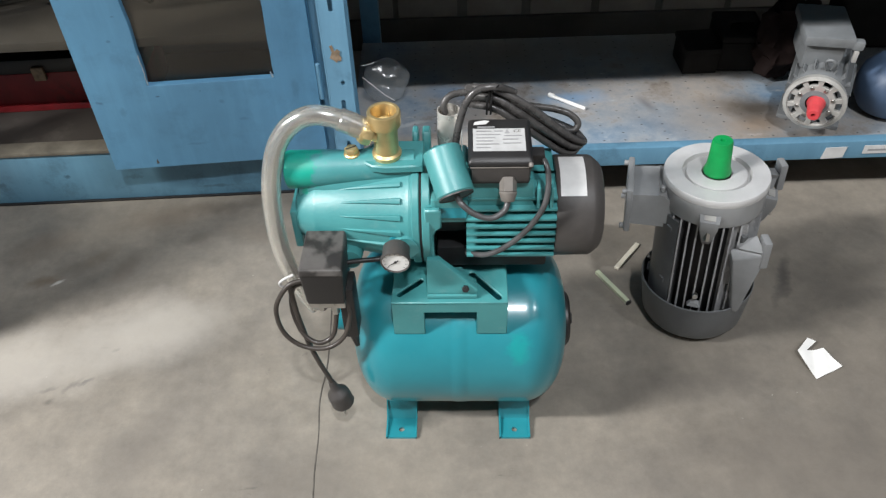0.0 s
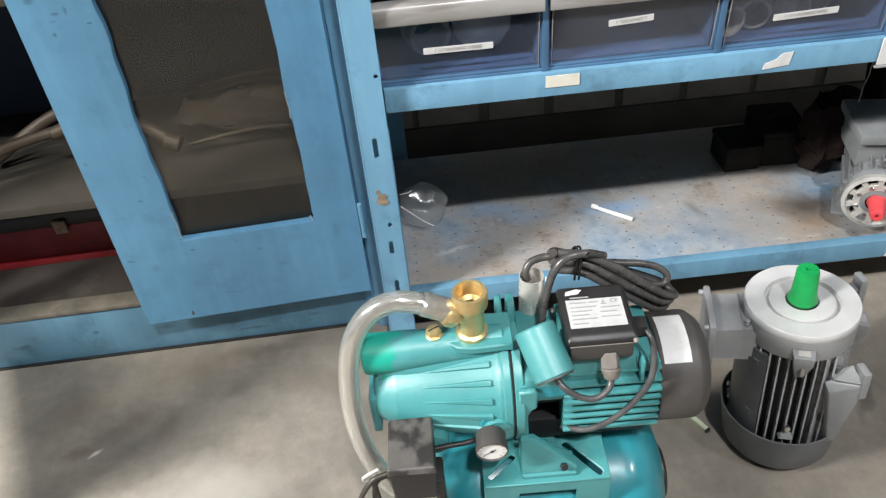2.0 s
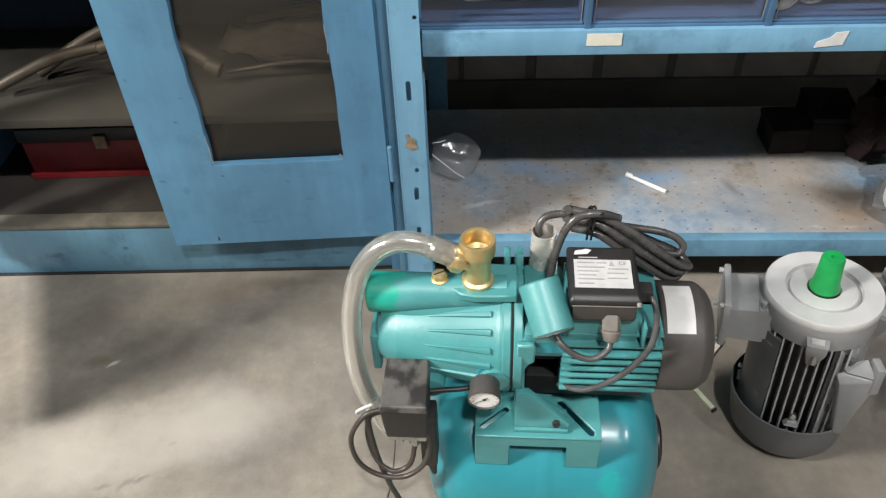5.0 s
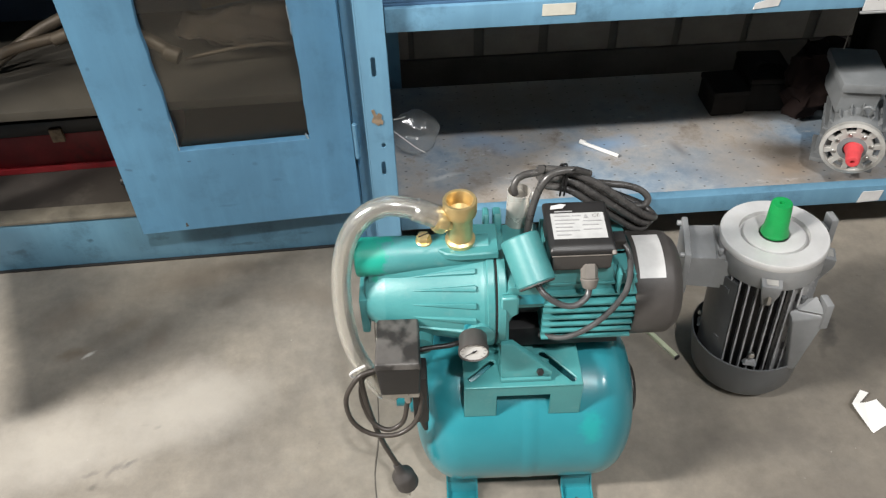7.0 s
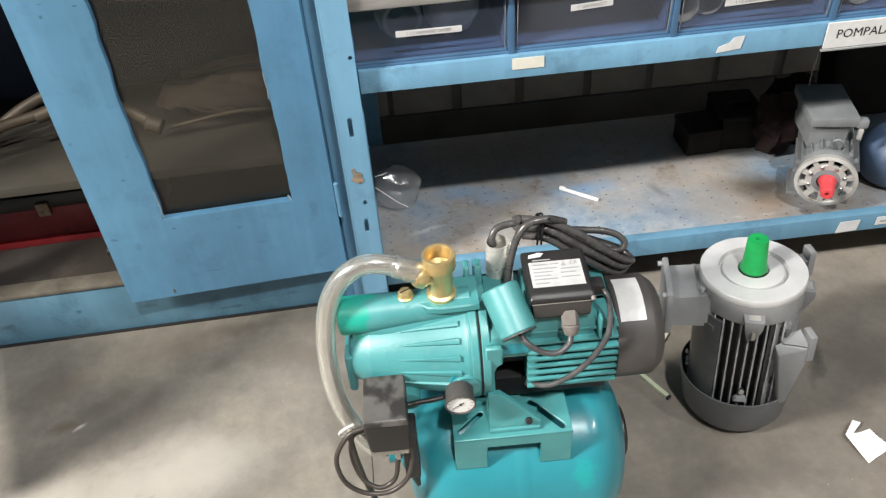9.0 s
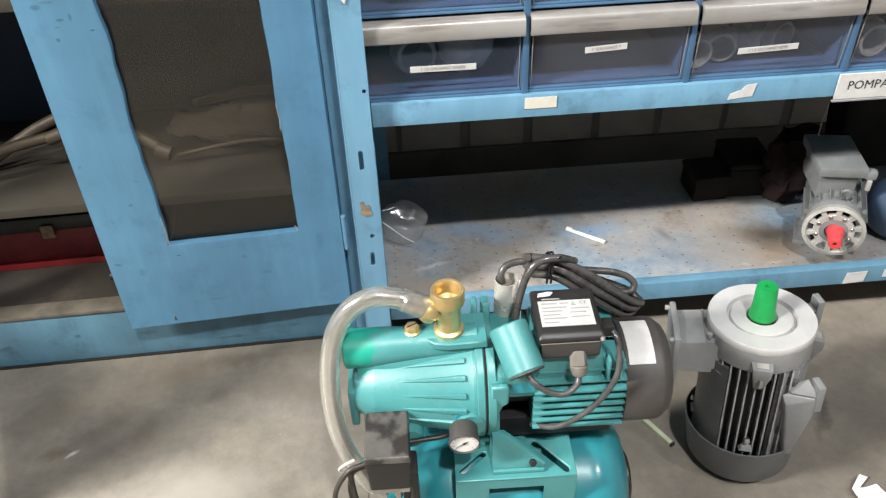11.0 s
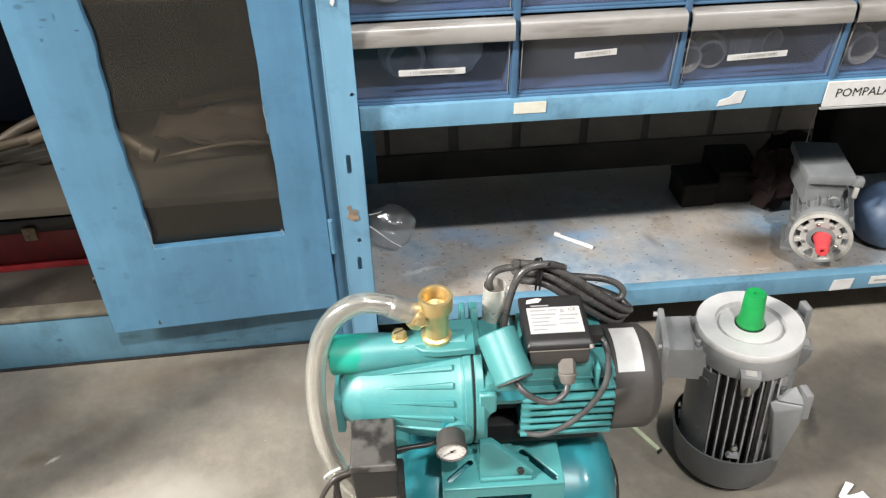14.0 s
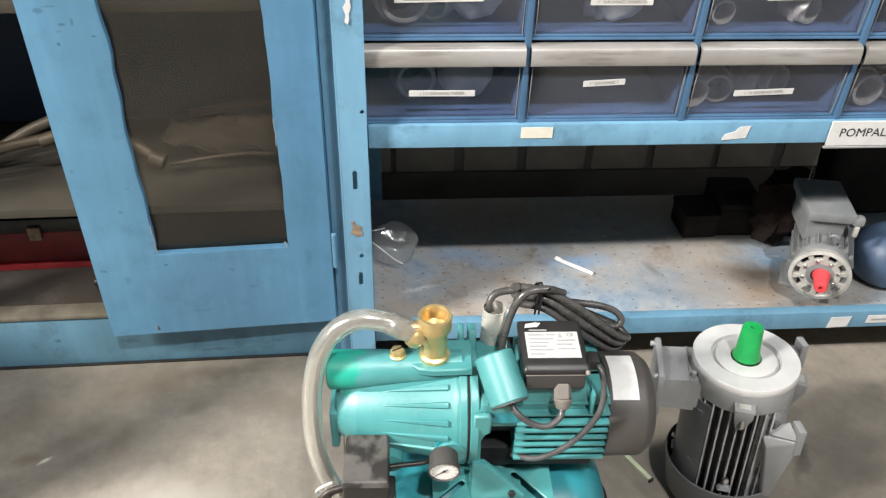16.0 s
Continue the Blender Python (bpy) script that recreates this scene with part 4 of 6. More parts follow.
part("lid", box(-0.054, 0.062, -0.072, 0.072, 0.082, 0.100, 0.008), M_DARKBOX, crate)
part("carry_handle", tube([(-0.03, -0.02, 0.100), (-0.026, -0.02, 0.116), (0.0, -0.02, 0.121), (0.026, -0.02, 0.116), (0.03, -0.02, 0.100)], 0.005, 8, 6), M_DARKBOX, crate)
# tall black mass of unknown kind, built as a bin
hood = thing("black_bin", pose(1.440, 2.325, 0.166, 0, 0, -2), "tall black shape built as a bin at the back of the tray", "bin")
bm = hull([(x, y, z) for x, y, z in ((-0.110, -0.045, 0.0), (0.110, -0.045, 0.0), (-0.110, 0.045, 0.0), (0.110, 0.045, 0.0), (-0.150, -0.060, 0.40), (0.150, -0.060, 0.40), (-0.150, 0.060, 0.40), (0.150, 0.060, 0.40))])
bevel(bm, 0.018, 3, 30)
part("body", bm, M_DARKBOX, hood)
part("rim", box(-0.158, 0.158, -0.066, 0.066, 0.392, 0.412, 0.006), M_DARKBOX, hood)
# filler shape, its colour kept dark in place of shade
casing = thing("filler_casing", pose(1.205, 2.245, 0.166, 0, 0, 10), "added casing behind the motor, coloured dark for the shade there", "pump casing")
part("body", lathe([(0, 0), (0.062, 0), (0.068, 0.01), (0.068, 0.11), (0.055, 0.135), (0.03, 0.145), (0.03, 0.165), (0.022, 0.17), (0, 0.17)], None, 32), M_DARKCLOTH, casing)
part("flange", lathe([(0.067, 0.06), (0.086, 0.062), (0.086, 0.078), (0.067, 0.08)], None, 32, True), M_DARKCLOTH, casing)
tagged(part("cord", tube([(0.997, 1.868, 0.632), (1.001, 1.880, 0.612), (1.016, 1.902, 0.580), (1.034, 1.935, 0.535), (1.056, 1.968, 0.478)], 0.0010, 6, 6), M_GREYCABLE), "thin pale cord hanging from the beam", "cord")

# ---- metal cabinet with open doors ----
CAB = pose(-0.008, 1.952, 0, 0, 0, 1.4)
cab = thing("steel_cabinet", CAB, "blue two-door steel workshop cabinet with both doors ajar", "cabinet")
CW, CD, CH = 1.05, 0.46, 1.95
part("side_panel", box(-0.020, 0.0, 0.0, CD, 0, CH, 0.001), M_DOOR, cab)
part("side_panel", box(-CW, -CW + 0.02, 0.0, CD, 0, CH, 0.001), M_DOOR, cab)
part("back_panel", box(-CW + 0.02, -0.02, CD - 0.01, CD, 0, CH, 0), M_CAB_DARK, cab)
part("stile", box(0.001, 0.031, -0.012, 0.02, 0.0, CH, 0.003), M_RACK, cab, "narrow blue corner stile")
part("top_panel", box(-CW + 0.02, -0.02, 0, CD - 0.01, CH - 0.02, CH, 0), M_DOOR, cab)
part("plinth", box(-CW + 0.02, -0.02, 0.010, 0.030, 0.0, 0.148, 0.003), M_PLINTH, cab, "grimy scuffed blue plinth")
part("plinth_lip", box(-CW + 0.02, -0.02, 0.004, 0.05, 0.148, 0.160, 0.004), M_LIP, cab, "rubbed bare lip")
part("kick_strip", box(-CW - 0.001, 0.0, 0.002, 0.009, 0.0, 0.005, 0.001), M_BLACK, cab)
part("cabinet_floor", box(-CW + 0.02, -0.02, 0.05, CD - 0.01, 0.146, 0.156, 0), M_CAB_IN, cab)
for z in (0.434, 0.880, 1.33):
    part("cabinet_shelf", box(-CW + 0.021, -0.021, 0.035, CD - 0.011, z - 0.022, z, 0.002), M_TOPSHELF, cab, "dusty shelf board, darkened as if in shade")


def cabinet_door(m, lets_light_in):
    """A sheet-steel leaf with a tall glazed cut-out; its hinge edge is at local x = 0 and it reaches to -x."""
    W, Z0, Z1 = 0.505, 0.139, 1.90
    wx0, wx1, wz0, wz1 = -0.370, -0.092, 0.361, 1.55
    rnd = random.Random(4)
    wob = [(wx0 + 0.0030 * math.sin(k * 0.55) + 0.0016 * math.sin(k * 1.7) + rnd.uniform(-0.0014, 0.0014), wz0 + (wz1 - wz0) * k / 40) for k in range(41)]
    wob_r = [(wx1 + 0.0016 * math.sin(k * 0.8) + rnd.uniform(-0.0012, 0.0012), wz1 - (wz1 - wz0) * k / 40) for k in range(41)]
    leaf = part("door", front_plate(rect(-W, 0, Z0, Z1), 0, 0.018, [wob + wob_r], 0.0012), M_DOOR, cab, "glazed blue steel door standing ajar")
    leaf.matrix_basis = m
    pane = part("glass", front_plate(rect(wx0 - 0.012, wx1 + 0.012, wz0 - 0.012, wz1 + 0.012), 0.0185, 0.003), M_GLASS, leaf, "dusty glass pane")
    pane.visible_shadow = not lets_light_in
    part("putty", tube([(wx0 + 0.002 + rnd.uniform(-0.0015, 0.0015), -0.001, wz0 + 0.004 + 0.009 * k) for k in range(9)], 0.0012, 6, 2), M_PUTTY, leaf, "white putty crumbs")
    part("putty", tube([(wx1 - 0.001 + rnd.uniform(-0.001, 0.001), -0.001, wz0 + 0.25 + 0.012 * k) for k in range(6)], 0.0010, 6, 2), M_PUTTY, leaf)
    part("putty", tube([(wx1 - 0.003, -0.001, wz0 + 0.003), (wx1 - 0.007, -0.001, wz0 + 0.016)], 0.0018, 6, 2), M_PUTTY, leaf)
    for z in (0.345, 1.0, 1.7):
        part("hinge", rod((0.006, -0.002, z - 0.045), (0.006, -0.002, z + 0.045), 0.0055, 12), M_RACK, leaf)
    part("scratch", front_plate([(-0.405, 0.150), (-0.399, 0.151), (-0.401, 0.163), (-0.404, 0.160)], -0.0006, 0.0006), M_JOINT, leaf)
    return leaf


cabinet_door(pose(-0.0015, -0.030, 0, 0, 0, 2.4), True)
# the other leaf stands wide open towards the hall
cabinet_door(pose(-CW + 0.03, -0.032, 0, 0, 0, -69) @ Matrix.Diagonal((-1, 1, 1, 1)), False)

toolbox = thing("toolbox", CAB @ pose(-0.72, 0.27, 0.156, 0, 0, 1), "red metal toolbox with a black lid and a latch", "toolbox")
part("case", box(-0.20, 0.26, -0.07, 0.10, 0.0, 0.105, 0.006), M_REDBOX, toolbox)
part("lid", box(-0.205, 0.265, -0.074, 0.104, 0.105, 0.145, 0.008), M_BLACK, toolbox, "black lid")
part("latch", box(-0.015, 0.015, -0.084, -0.073, 0.090, 0.127, 0.003), M_RUST, toolbox, "tarnished brass latch")
part("base_rim", box(-0.205, 0.265, -0.078, -0.069, 0.0, 0.018, 0.003), M_REDBOX, toolbox)
# small black object of unknown use, built as a knob
knob = thing("small_black_knob", CAB @ pose(-0.556, 0.090, 0.156), "small black knob-like object on the cabinet floor", "stopper")
part("stem", rod((0, 0, 0), (0, 0, 0.03), 0.010, 12), M_BLACK, knob)
part("head", rod((-0.014, 0, 0.034), (0.014, 0, 0.034), 0.011, 14), M_BLACK, knob)


def pipe_piece(a, b, r, label="dull bent pipe piece lying on the shelf"):
    a, b = Vector(a), Vector(b)
    mid = (a + b) / 2 + Vector((0, 0.01, 0.012))
    t = thing("pipe_piece", CAB @ Matrix.Translation(a), label, "pipe", "pipes in the cabinet")
    part("pipe", tube([(0, 0, 0), mid - a, b - a], r, 14, 6), M_PIPE, t)
    d = (b - a).normalized()
    part("collar", rod(b - a - d * 0.03, b - a + d * 0.006, r * 1.25, 18), M_PIPE, t)
    return t


SH = 0.434
for a, b, r in [((-0.86, 0.12, SH + 0.03), (-0.60, 0.17, SH + 0.10), 0.012), ((-0.80, 0.20, SH + 0.018), (-0.54, 0.25, SH + 0.13), 0.013), ((-0.53, 0.18, SH + 0.108), (-0.372, 0.148, SH + 0.044), 0.015),
                ((-0.36, 0.16, SH + 0.030), (-0.03, 0.15, SH + 0.044), 0.0045), ((-0.33, 0.30, SH + 0.085), (-0.04, 0.32, SH + 0.085), 0.010)]:
    pipe_piece(a, b, r)
heap = bmesh.new()
bmesh.ops.create_icosphere(heap, subdivisions=4, radius=1)
bmesh.ops.transform(heap, verts=heap.verts, matrix=Matrix.Diagonal((0.17, 0.09, 0.030, 1)))
crumple(heap, 0.03, 13)
crumple(heap, 0.014, 38)
lo = min(v.co.z for v in heap.verts)
bmesh.ops.transform(heap, verts=heap.verts, matrix=CAB @ Matrix.Translation((-0.22, 0.27, SH - lo)))
tagged(part("sack_heap", heap, M_SACK, None, "", 70), "brown dusty sack heaped on the cabinet shelf", "sack")

# ---- booster pump set on its tank ----
PX, PY = 0.283, 1.352
pump = thing("booster_pump", pose(PX, PY, 0, 0, 0, -2.0), "turquoise jet pump set on a horizontal pressure tank", "water pump")


def L(x, y, z):
    """World-aligned place to the pump's own frame."""
    return (x - PX, y - PY, z)


TZ, TR, TH = 0.184, 0.1505, 0.192
prof = []
for k in range(13):
    a = math.pi / 2 * k / 12
    prof.append((TR * math.sin(a) ** 0.72, -TH + 0.078 * (1 - math.cos(a))))
prof[0] = (0, -TH)
prof += [(TR, -0.1095), (TR, -0.107), (TR, -0.06), (TR, -0.016), (TR, -0.012), (TR + 0.0008, -0.008)]
prof += [(r, -z) for r, z in reversed(prof)]
AX = Matrix.Translation((0.004, 0, TZ)) @ AIM["x"]
tank = part("tank", lathe(prof, AX, 72), M_TEAL, pump, "glossy turquoise steel tank")
part("end_cap", lathe([(0.0, 0.0), (0.046, 0.0), (0.050, 0.004), (0.050, 0.016), (0.044, 0.021), (0.012, 0.022), (0.010, 0.028), (0, 0.028)], Matrix.Translation((0.004 + TH - 0.014, 0, TZ)) @ AIM["x"], 40), M_BLACK, tank, "black flange cap on the tank's end")
part("end_fitting", lathe([(0.0, 0.0), (0.032, 0.0), (0.032, 0.02), (0.020, 0.024), (0.020, 0.045), (0, 0.045)], Matrix.Translation((0.004 - TH + 0.012, 0, TZ)) @ Matrix.Rotation(radians(-90), 4, "Y"), 32), M_TEAL, tank)
part("weld_tab", box(-0.004, 0.004, -0.088, -0.080, 0.302, 0.322, 0.001), M_LABEL, tank, "pale bare weld mark")
for fx in (-0.108, 0.106):
    bm = plate([(-0.029, -0.140), (0.029, -0.140), (0.029, -0.098), (-0.029, -0.098)], 0.0045, [oval(0, -0.122, 0.0055, 0.005, 12)])
    join(bm, plate([(-0.029, 0.098), (0.029, 0.098), (0.029, 0.140), (-0.029, 0.140)], 0.0045, [oval(0, 0.122, 0.0055, 0.005, 12)]))
    for s in (-1, 1):
        yz = [(-0.100, 0.0), (-0.096, 0.0), (-0.068, 0.050), (-0.060, 0.052), (-0.03, 0.032), (0.0, 0.026), (0.0, 0.031), (-0.03, 0.037), (-0.06, 0.057), (-0.072, 0.055)]
        join(bm, plate([(s * y, z) for y, z in yz], 0.058, (), Matrix(((0, 0, 1, -0.029), (1, 0, 0, 0), (0, 1, 0, 0), (0, 0, 0, 1)))))
        for e in (-0.029, 0.026):
            join(bm, plate([(s * -0.140, 0), (s * -0.140, 0.007), (s * -0.10, 0.012), (s * -0.070, 0.056), (s * -0.06, 0.05), (s * -0.06, 0.0)], 0.003, (), Matrix(((0, 0, 1, e), (1, 0, 0, 0), (0, 1, 0, 0), (0, 0, 0, 1)))))
    o = part("foot", bm, M_TEAL, pump)
    o.location = (fx, 0, 0)

# saddle bracket
BX0, BX1, BZ = -0.104, 0.083, 0.358
top = plate(rect(BX0, BX1, -0.118, 0.118), 0.005, [slot(-0.075, -0.084, 0.055, 0.010, 42), slot(0.047, -0.080, 0.078, 0.011, -50), slot(-0.075, 0.084, 0.055, 0.010, -42), slot(0.049, 0.084, 0.066, 0.010, 54)], Matrix.Translation((0, 0, BZ - 0.005)), 0.0012)
for s in (-1, 1):
    leg = plate([(BX0, 0.281), (BX0 + 0.052, 0.281), (BX0 + 0.052, 0.334), (BX1 - 0.050, 0.334), (BX1 - 0.050, 0.281), (BX1, 0.281), (BX1, BZ - 0.001), (BX0, BZ - 0.001)], 0.005, (), Matrix.Translation((0, s * 0.1155 + 0.0025, 0)) @ FRONT, 0.0012)
    join(top, leg)
part("saddle_bracket", top, M_CAST, pump)

# jet housing: fluted cone, ejector tube above it, flange
HZ = 0.455
C0 = 0.030 - PX
cone = lathe([(0, 0.0), (0.030, 0.0), (0.038, 0.002), (0.043, 0.005), (0.0590, 0.032), (0.0604, 0.036), (0.0725, 0.110), (0.0838, 0.176), (0.0860, 0.182), (0.0860, 0.190), (0, 0.190)], Matrix.Translation((C0, 0, HZ + 0.006)) @ AIM["x"], 64)
housing = part("jet_housing", cone, M_CAST, pump, "turquoise cast pump housing", 16)
for deg in (188, 170, 152, 134, 116):
    wedge = hull([(C0 + 0.056, -0.0610, s * 0.001) for s in (-1, 1)] + [(C0 + 0.168, -0.078, s * 0.0066) for s in (-1, 1)] + [(C0 + 0.170, -0.0870, s * 0.0042) for s in (-1, 1)] + [(C0 + 0.09, -0.0715, s * 0.0010) for s in (-1, 1)])
    bevel(wedge, 0.0012, 2)
    bmesh.ops.transform(wedge, verts=wedge.verts, matrix=Matrix.Translation((0, 0, HZ + 0.006)) @ Matrix.Rotation(-radians(180 - deg), 4, "X"))
    part("flute", wedge, M_CAST, housing)
tube_z = 0.538
ej = lathe([(0, 0), (0.026, 0), (0.0292, 0.002), (0.0300, 0.006), (0.0290, 0.060), (0.0262, 0.11), (0.0240, 0.20), (0, 0.20)], Matrix.Translation((0.022 - PX, 0, tube_z)) @ Matrix.Rotation(radians(-2), 4, "Y") @ AIM["x"], 36)
join(ej, hull(ring_pts((0.040 - PX, 0, tube_z - 0.004), (1, 0, 0), 0.019, 16) + ring_pts((0.040 - PX, 0, HZ + 0.018), (1, 0, 0), 0.022, 16) + ring_pts((0.205 - PX, 0, tube_z + 0.003), (1, 0, 0), 0.022, 16) + ring_pts((0.205 - PX, 0, HZ + 0.02), (1, 0, 0), 0.05, 16)))
part("ejector_tube", ej, M_CAST, housing)
part("pressure_boss", hull(ring_pts((0.205 - PX, -0.05, 0.452), (0, 1, 0), 0.024, 20) + ring_pts((0.205 - PX, -0.090, 0.452), (0, 1, 0), 0.021, 20)), M_CAST, housing)
part("switch_boss", hull(ring_pts((0.115 - PX, -0.03, 0.415), (0, 1, 0), 0.022, 20) + ring_pts((0.115 - PX, -0.080, 0.418), (0, 1, 0), 0.018, 20)), M_CAST, housing)
part("end_slab", box(C0 - 0.007, C0 + 0.006, -0.040, 0.034, HZ - 0.046, HZ + 0.03, 0.004), M_CAST, housing)
# top pad with lobes
pad = [(0.113 - PX + 0.014 + 0.014 * math.cos(a), 0.018 * math.sin(a)) for a in [math.pi / 2 + math.pi * k / 10 for k in range(11)]]
pad += [(0.145 - PX, -0.016), (0.158 - PX, -0.026), (0.178 - PX, -0.030), (0.215 - PX, -0.029), (0.236 - PX, -0.029), (0.236 - PX, 0.036), (0.215 - PX, 0.036), (0.178 - PX, 0.038), (0.158 - PX, 0.034), (0.145 - PX, 0.020)]
part("top_pad", plate(pad, 0.013, (), Matrix.Translation((0, 0, 0.553)) @ Matrix.Rotation(radians(-1), 4, "Y"), 0.002), M_CAST, housing)
plug = part("priming_plug", rod((0.126 - PX, 0, 0.565), (0.126 - PX, 0, 0.570), 0.0125, 24), M_BRASS, pump, "brass priming plug")
part("hex_head", lathe([(0, 0), (0.0105, 0), (0.0108, 0.002), (0.0108, 0.008), (0.009, 0.010), (0, 0.010)], Matrix.Translation((0.126 - PX, 0, 0.569)), 6), M_BRASS, plug)
part("screw_slot", box(-0.0085, 0.0085, -0.0009, 0.0009, 0.0, 0.0015, 0, Matrix.Translation((0.126 - PX, 0, 0.578)) @ Matrix.Rotation(0.5, 4, "Z")), M_HOLE, plug)

# flange pair between pump and motor
FL = [(0.090 * math.cos(a) * (1.0 if abs(math.cos(a)) < 0.8 else 0.97), 0.092 * math.sin(a)) for a in [2 * math.pi * k / 40 for k in range(40)]]
YZ = lambda x: Matrix(((0, 0, 1, x), (1, 0, 0, 0), (0, 1, 0, HZ + 0.006), (0, 0, 0, 1)))
part("pump_flange", plate(FL, 0.013, (), YZ(0.216 - PX), 0.002), M_CAST, pump)
part("gasket", plate([(y * 0.985, z * 0.985) for y, z in FL], 0.0035, (), YZ(0.2285 - PX)), M_HOLE, pump, "dark gasket gap")
part("motor_flange", plate(FL, 0.014, (), YZ(0.2315 - PX), 0.002), M_CAST, pump)
for s in (-1, 1):
    lug = plate([(s * 0.030, 0.060), (s * 0.066, 0.050), (s * 0.070, 0.106), (s * 0.060, 0.114), (s * 0.044, 0.114), (s * 0.034, 0.103)], 0.012, [oval(s * 0.052, 0.098, 0.006, 0.006, 10)], YZ(0.2325 - PX), 0.002)
    if s > 0:
        part("flange_lug", lug, M_CAST, pump)
        lug2 = plate([(s * 0.030, 0.060), (s * 0.066, 0.050), (s * 0.070, 0.106), (s * 0.060, 0.114), (s * 0.044, 0.114), (s * 0.034, 0.103)], 0.009, [oval(s * 0.052, 0.098, 0.006, 0.006, 10)], YZ(0.217 - PX), 0.002)
        part("flange_lug", lug2, M_CAST, pump)
    else:
        lug.free()
# cast foot between motor and bracket: upright plate, web and sole
foot = plate([(0.236, 0.358), (0.310, 0.358), (0.314, 0.366), (0.290, 0.384), (0.258, 0.402), (0.250, 0.410), (0.249, 0.466), (0.254, 0.478), (0.262, 0.484), (0.262, 0.520), (0.236, 0.520)], 0.010, (), Matrix.Translation((-PX, -0.070, 0)) @ FRONT, 0.0025)
join(foot, plate([(0.236, 0.358), (0.310, 0.358), (0.314, 0.366), (0.290, 0.384), (0.258, 0.402), (0.250, 0.410), (0.249, 0.466), (0.254, 0.478), (0.262, 0.484), (0.262, 0.520), (0.236, 0.520)], 0.010, (), Matrix.Translation((-PX, 0.080, 0)) @ FRONT, 0.0025))
join(foot, box(0.2365 - PX, 0.316 - PX, -0.110, -0.070, 0.3585, 0.3655, 0.002))
join(foot, box(0.2375 - PX, 0.2480 - PX, -0.0695, 0.0695, 0.369, 0.52, 0.002))
gusset = hull([(x - PX, y - q, z) for x, y, z in ((0.237, -0.094, 0.366), (0.316, -0.094, 0.366), (0.318, -0.093, 0.374), (0.256, -0.076, 0.424), (0.237, -0.076, 0.424)) for q in (0.0, 0.012)])
bevel(gusset, 0.0025, 2, 40)
join(foot, gusset)
part("motor_foot", foot, M_CAST, pump)
part("motor_shoulder", box(0.2462 - PX, 0.303 - PX, -0.070, 0.070, 0.486, 0.532, 0.006), M_CAST, pump)
part("foot_bolt", rod((0.298 - PX, -0.101, 0.376), (0.298 - PX, -0.110, 0.380), 0.0058, 6), M_GREY_CORE, pump)

# motor: stator with fins
part("stator", lathe([(0, 0.056), (0.056, 0.056), (0.059, 0.060), (0.059, 0.205), (0, 0.205)], Matrix.Translation((0.246 - PX, 0, HZ + 0.006)) @ AIM["x"], 48), M_CAST, pump, "turquoise finned motor casing")
# neck coloured near black, standing in for shade in the opening
part("motor_neck", rod((0.247 - PX, 0, HZ + 0.010), (0.304 - PX, 0, HZ + 0.010), 0.044, 32), M_GREY_CORE, pump, "hollow neck of the motor, darkened to look shaded")
# added block, near black in place of the shadow below the motor
part("shade_block", box(0.252 - PX, 0.430 - PX, -0.046, 0.062, 0.3685, 0.412, 0.006), M_GREY_CORE, pump, "added dark block for the shadow under the motor")
for s in (-1, 1):
    for k in range(8):
        z = HZ - 0.034 + 0.0150 * k
        inner = math.sqrt(max(0.0, 0.058 ** 2 - (z - HZ - 0.006) ** 2))
        outer = (0.0755, 0.0755, 0.0755, 0.0755, 0.0755, 0.0755, 0.070, 0.062)[k]
        part("fin", box(0.300 - PX, 0.437 - PX, s * (inner - 0.004), s * outer, z - 0.0022, z + 0.0022, 0.001), M_CAST, pump)
for k in range(3):
    part("fin", box(0.300 - PX, 0.437 - PX, -0.030 + 0.028 * k, -0.026 + 0.028 * k, HZ - 0.066, HZ - 0.044, 0.0008), M_CAST, pump)
part("wiring_shoulder", hull([(x - PX, y, z) for x in (0.304, 0.400) for y, z in ((-0.060, 0.512), (-0.060, 0.530), (-0.052, 0.557), (0.050, 0.557), (0.06, 0.512))]), M_CAST, pump)
for x in (0.405, 0.425):
    part("rib", box(x - PX, x - PX + 0.004, -0.074, -0.052, 0.518, 0.556, 0.001), M_CAST, pump)
cover = lathe([(0.060, 0.0), (0.0785, 0.0), (0.0805, 0.003), (0.0802, 0.055), (0.0785, 0.060), (0.069, 0.0715), (0.064, 0.0745), (0, 0.076)], Matrix.Translation((0.437 - PX, 0, HZ + 0.006)) @ AIM["x"], 64)
fan = part("fan_cover", cover, M_FAN, pump, "brown-black plastic fan cover")
bm = bmesh.new()
ra, rb = [], []
for k in range(15):
    a = radians(72 + 58 * k / 14)
    for lst, x in ((ra, 0.443 - PX), (rb, 0.482 - PX)):
        lst.append(bm.verts.new((x, 0.0812 * math.cos(a), HZ + 0.006 + 0.0812 * math.sin(a))))
for k in range(14):
    bm.faces.new((ra[k], rb[k], rb[k + 1], ra[k + 1]))
part("label", bm, M_LABEL, fan, "blank white label")

# terminal box
tb = box(0.306 - PX, 0.394 - PX, -0.063, 0.030, 0.556, 0.592, 0.005)
tbox = part("terminal_box", tb, M_BLACK, pump, "black plastic terminal box")
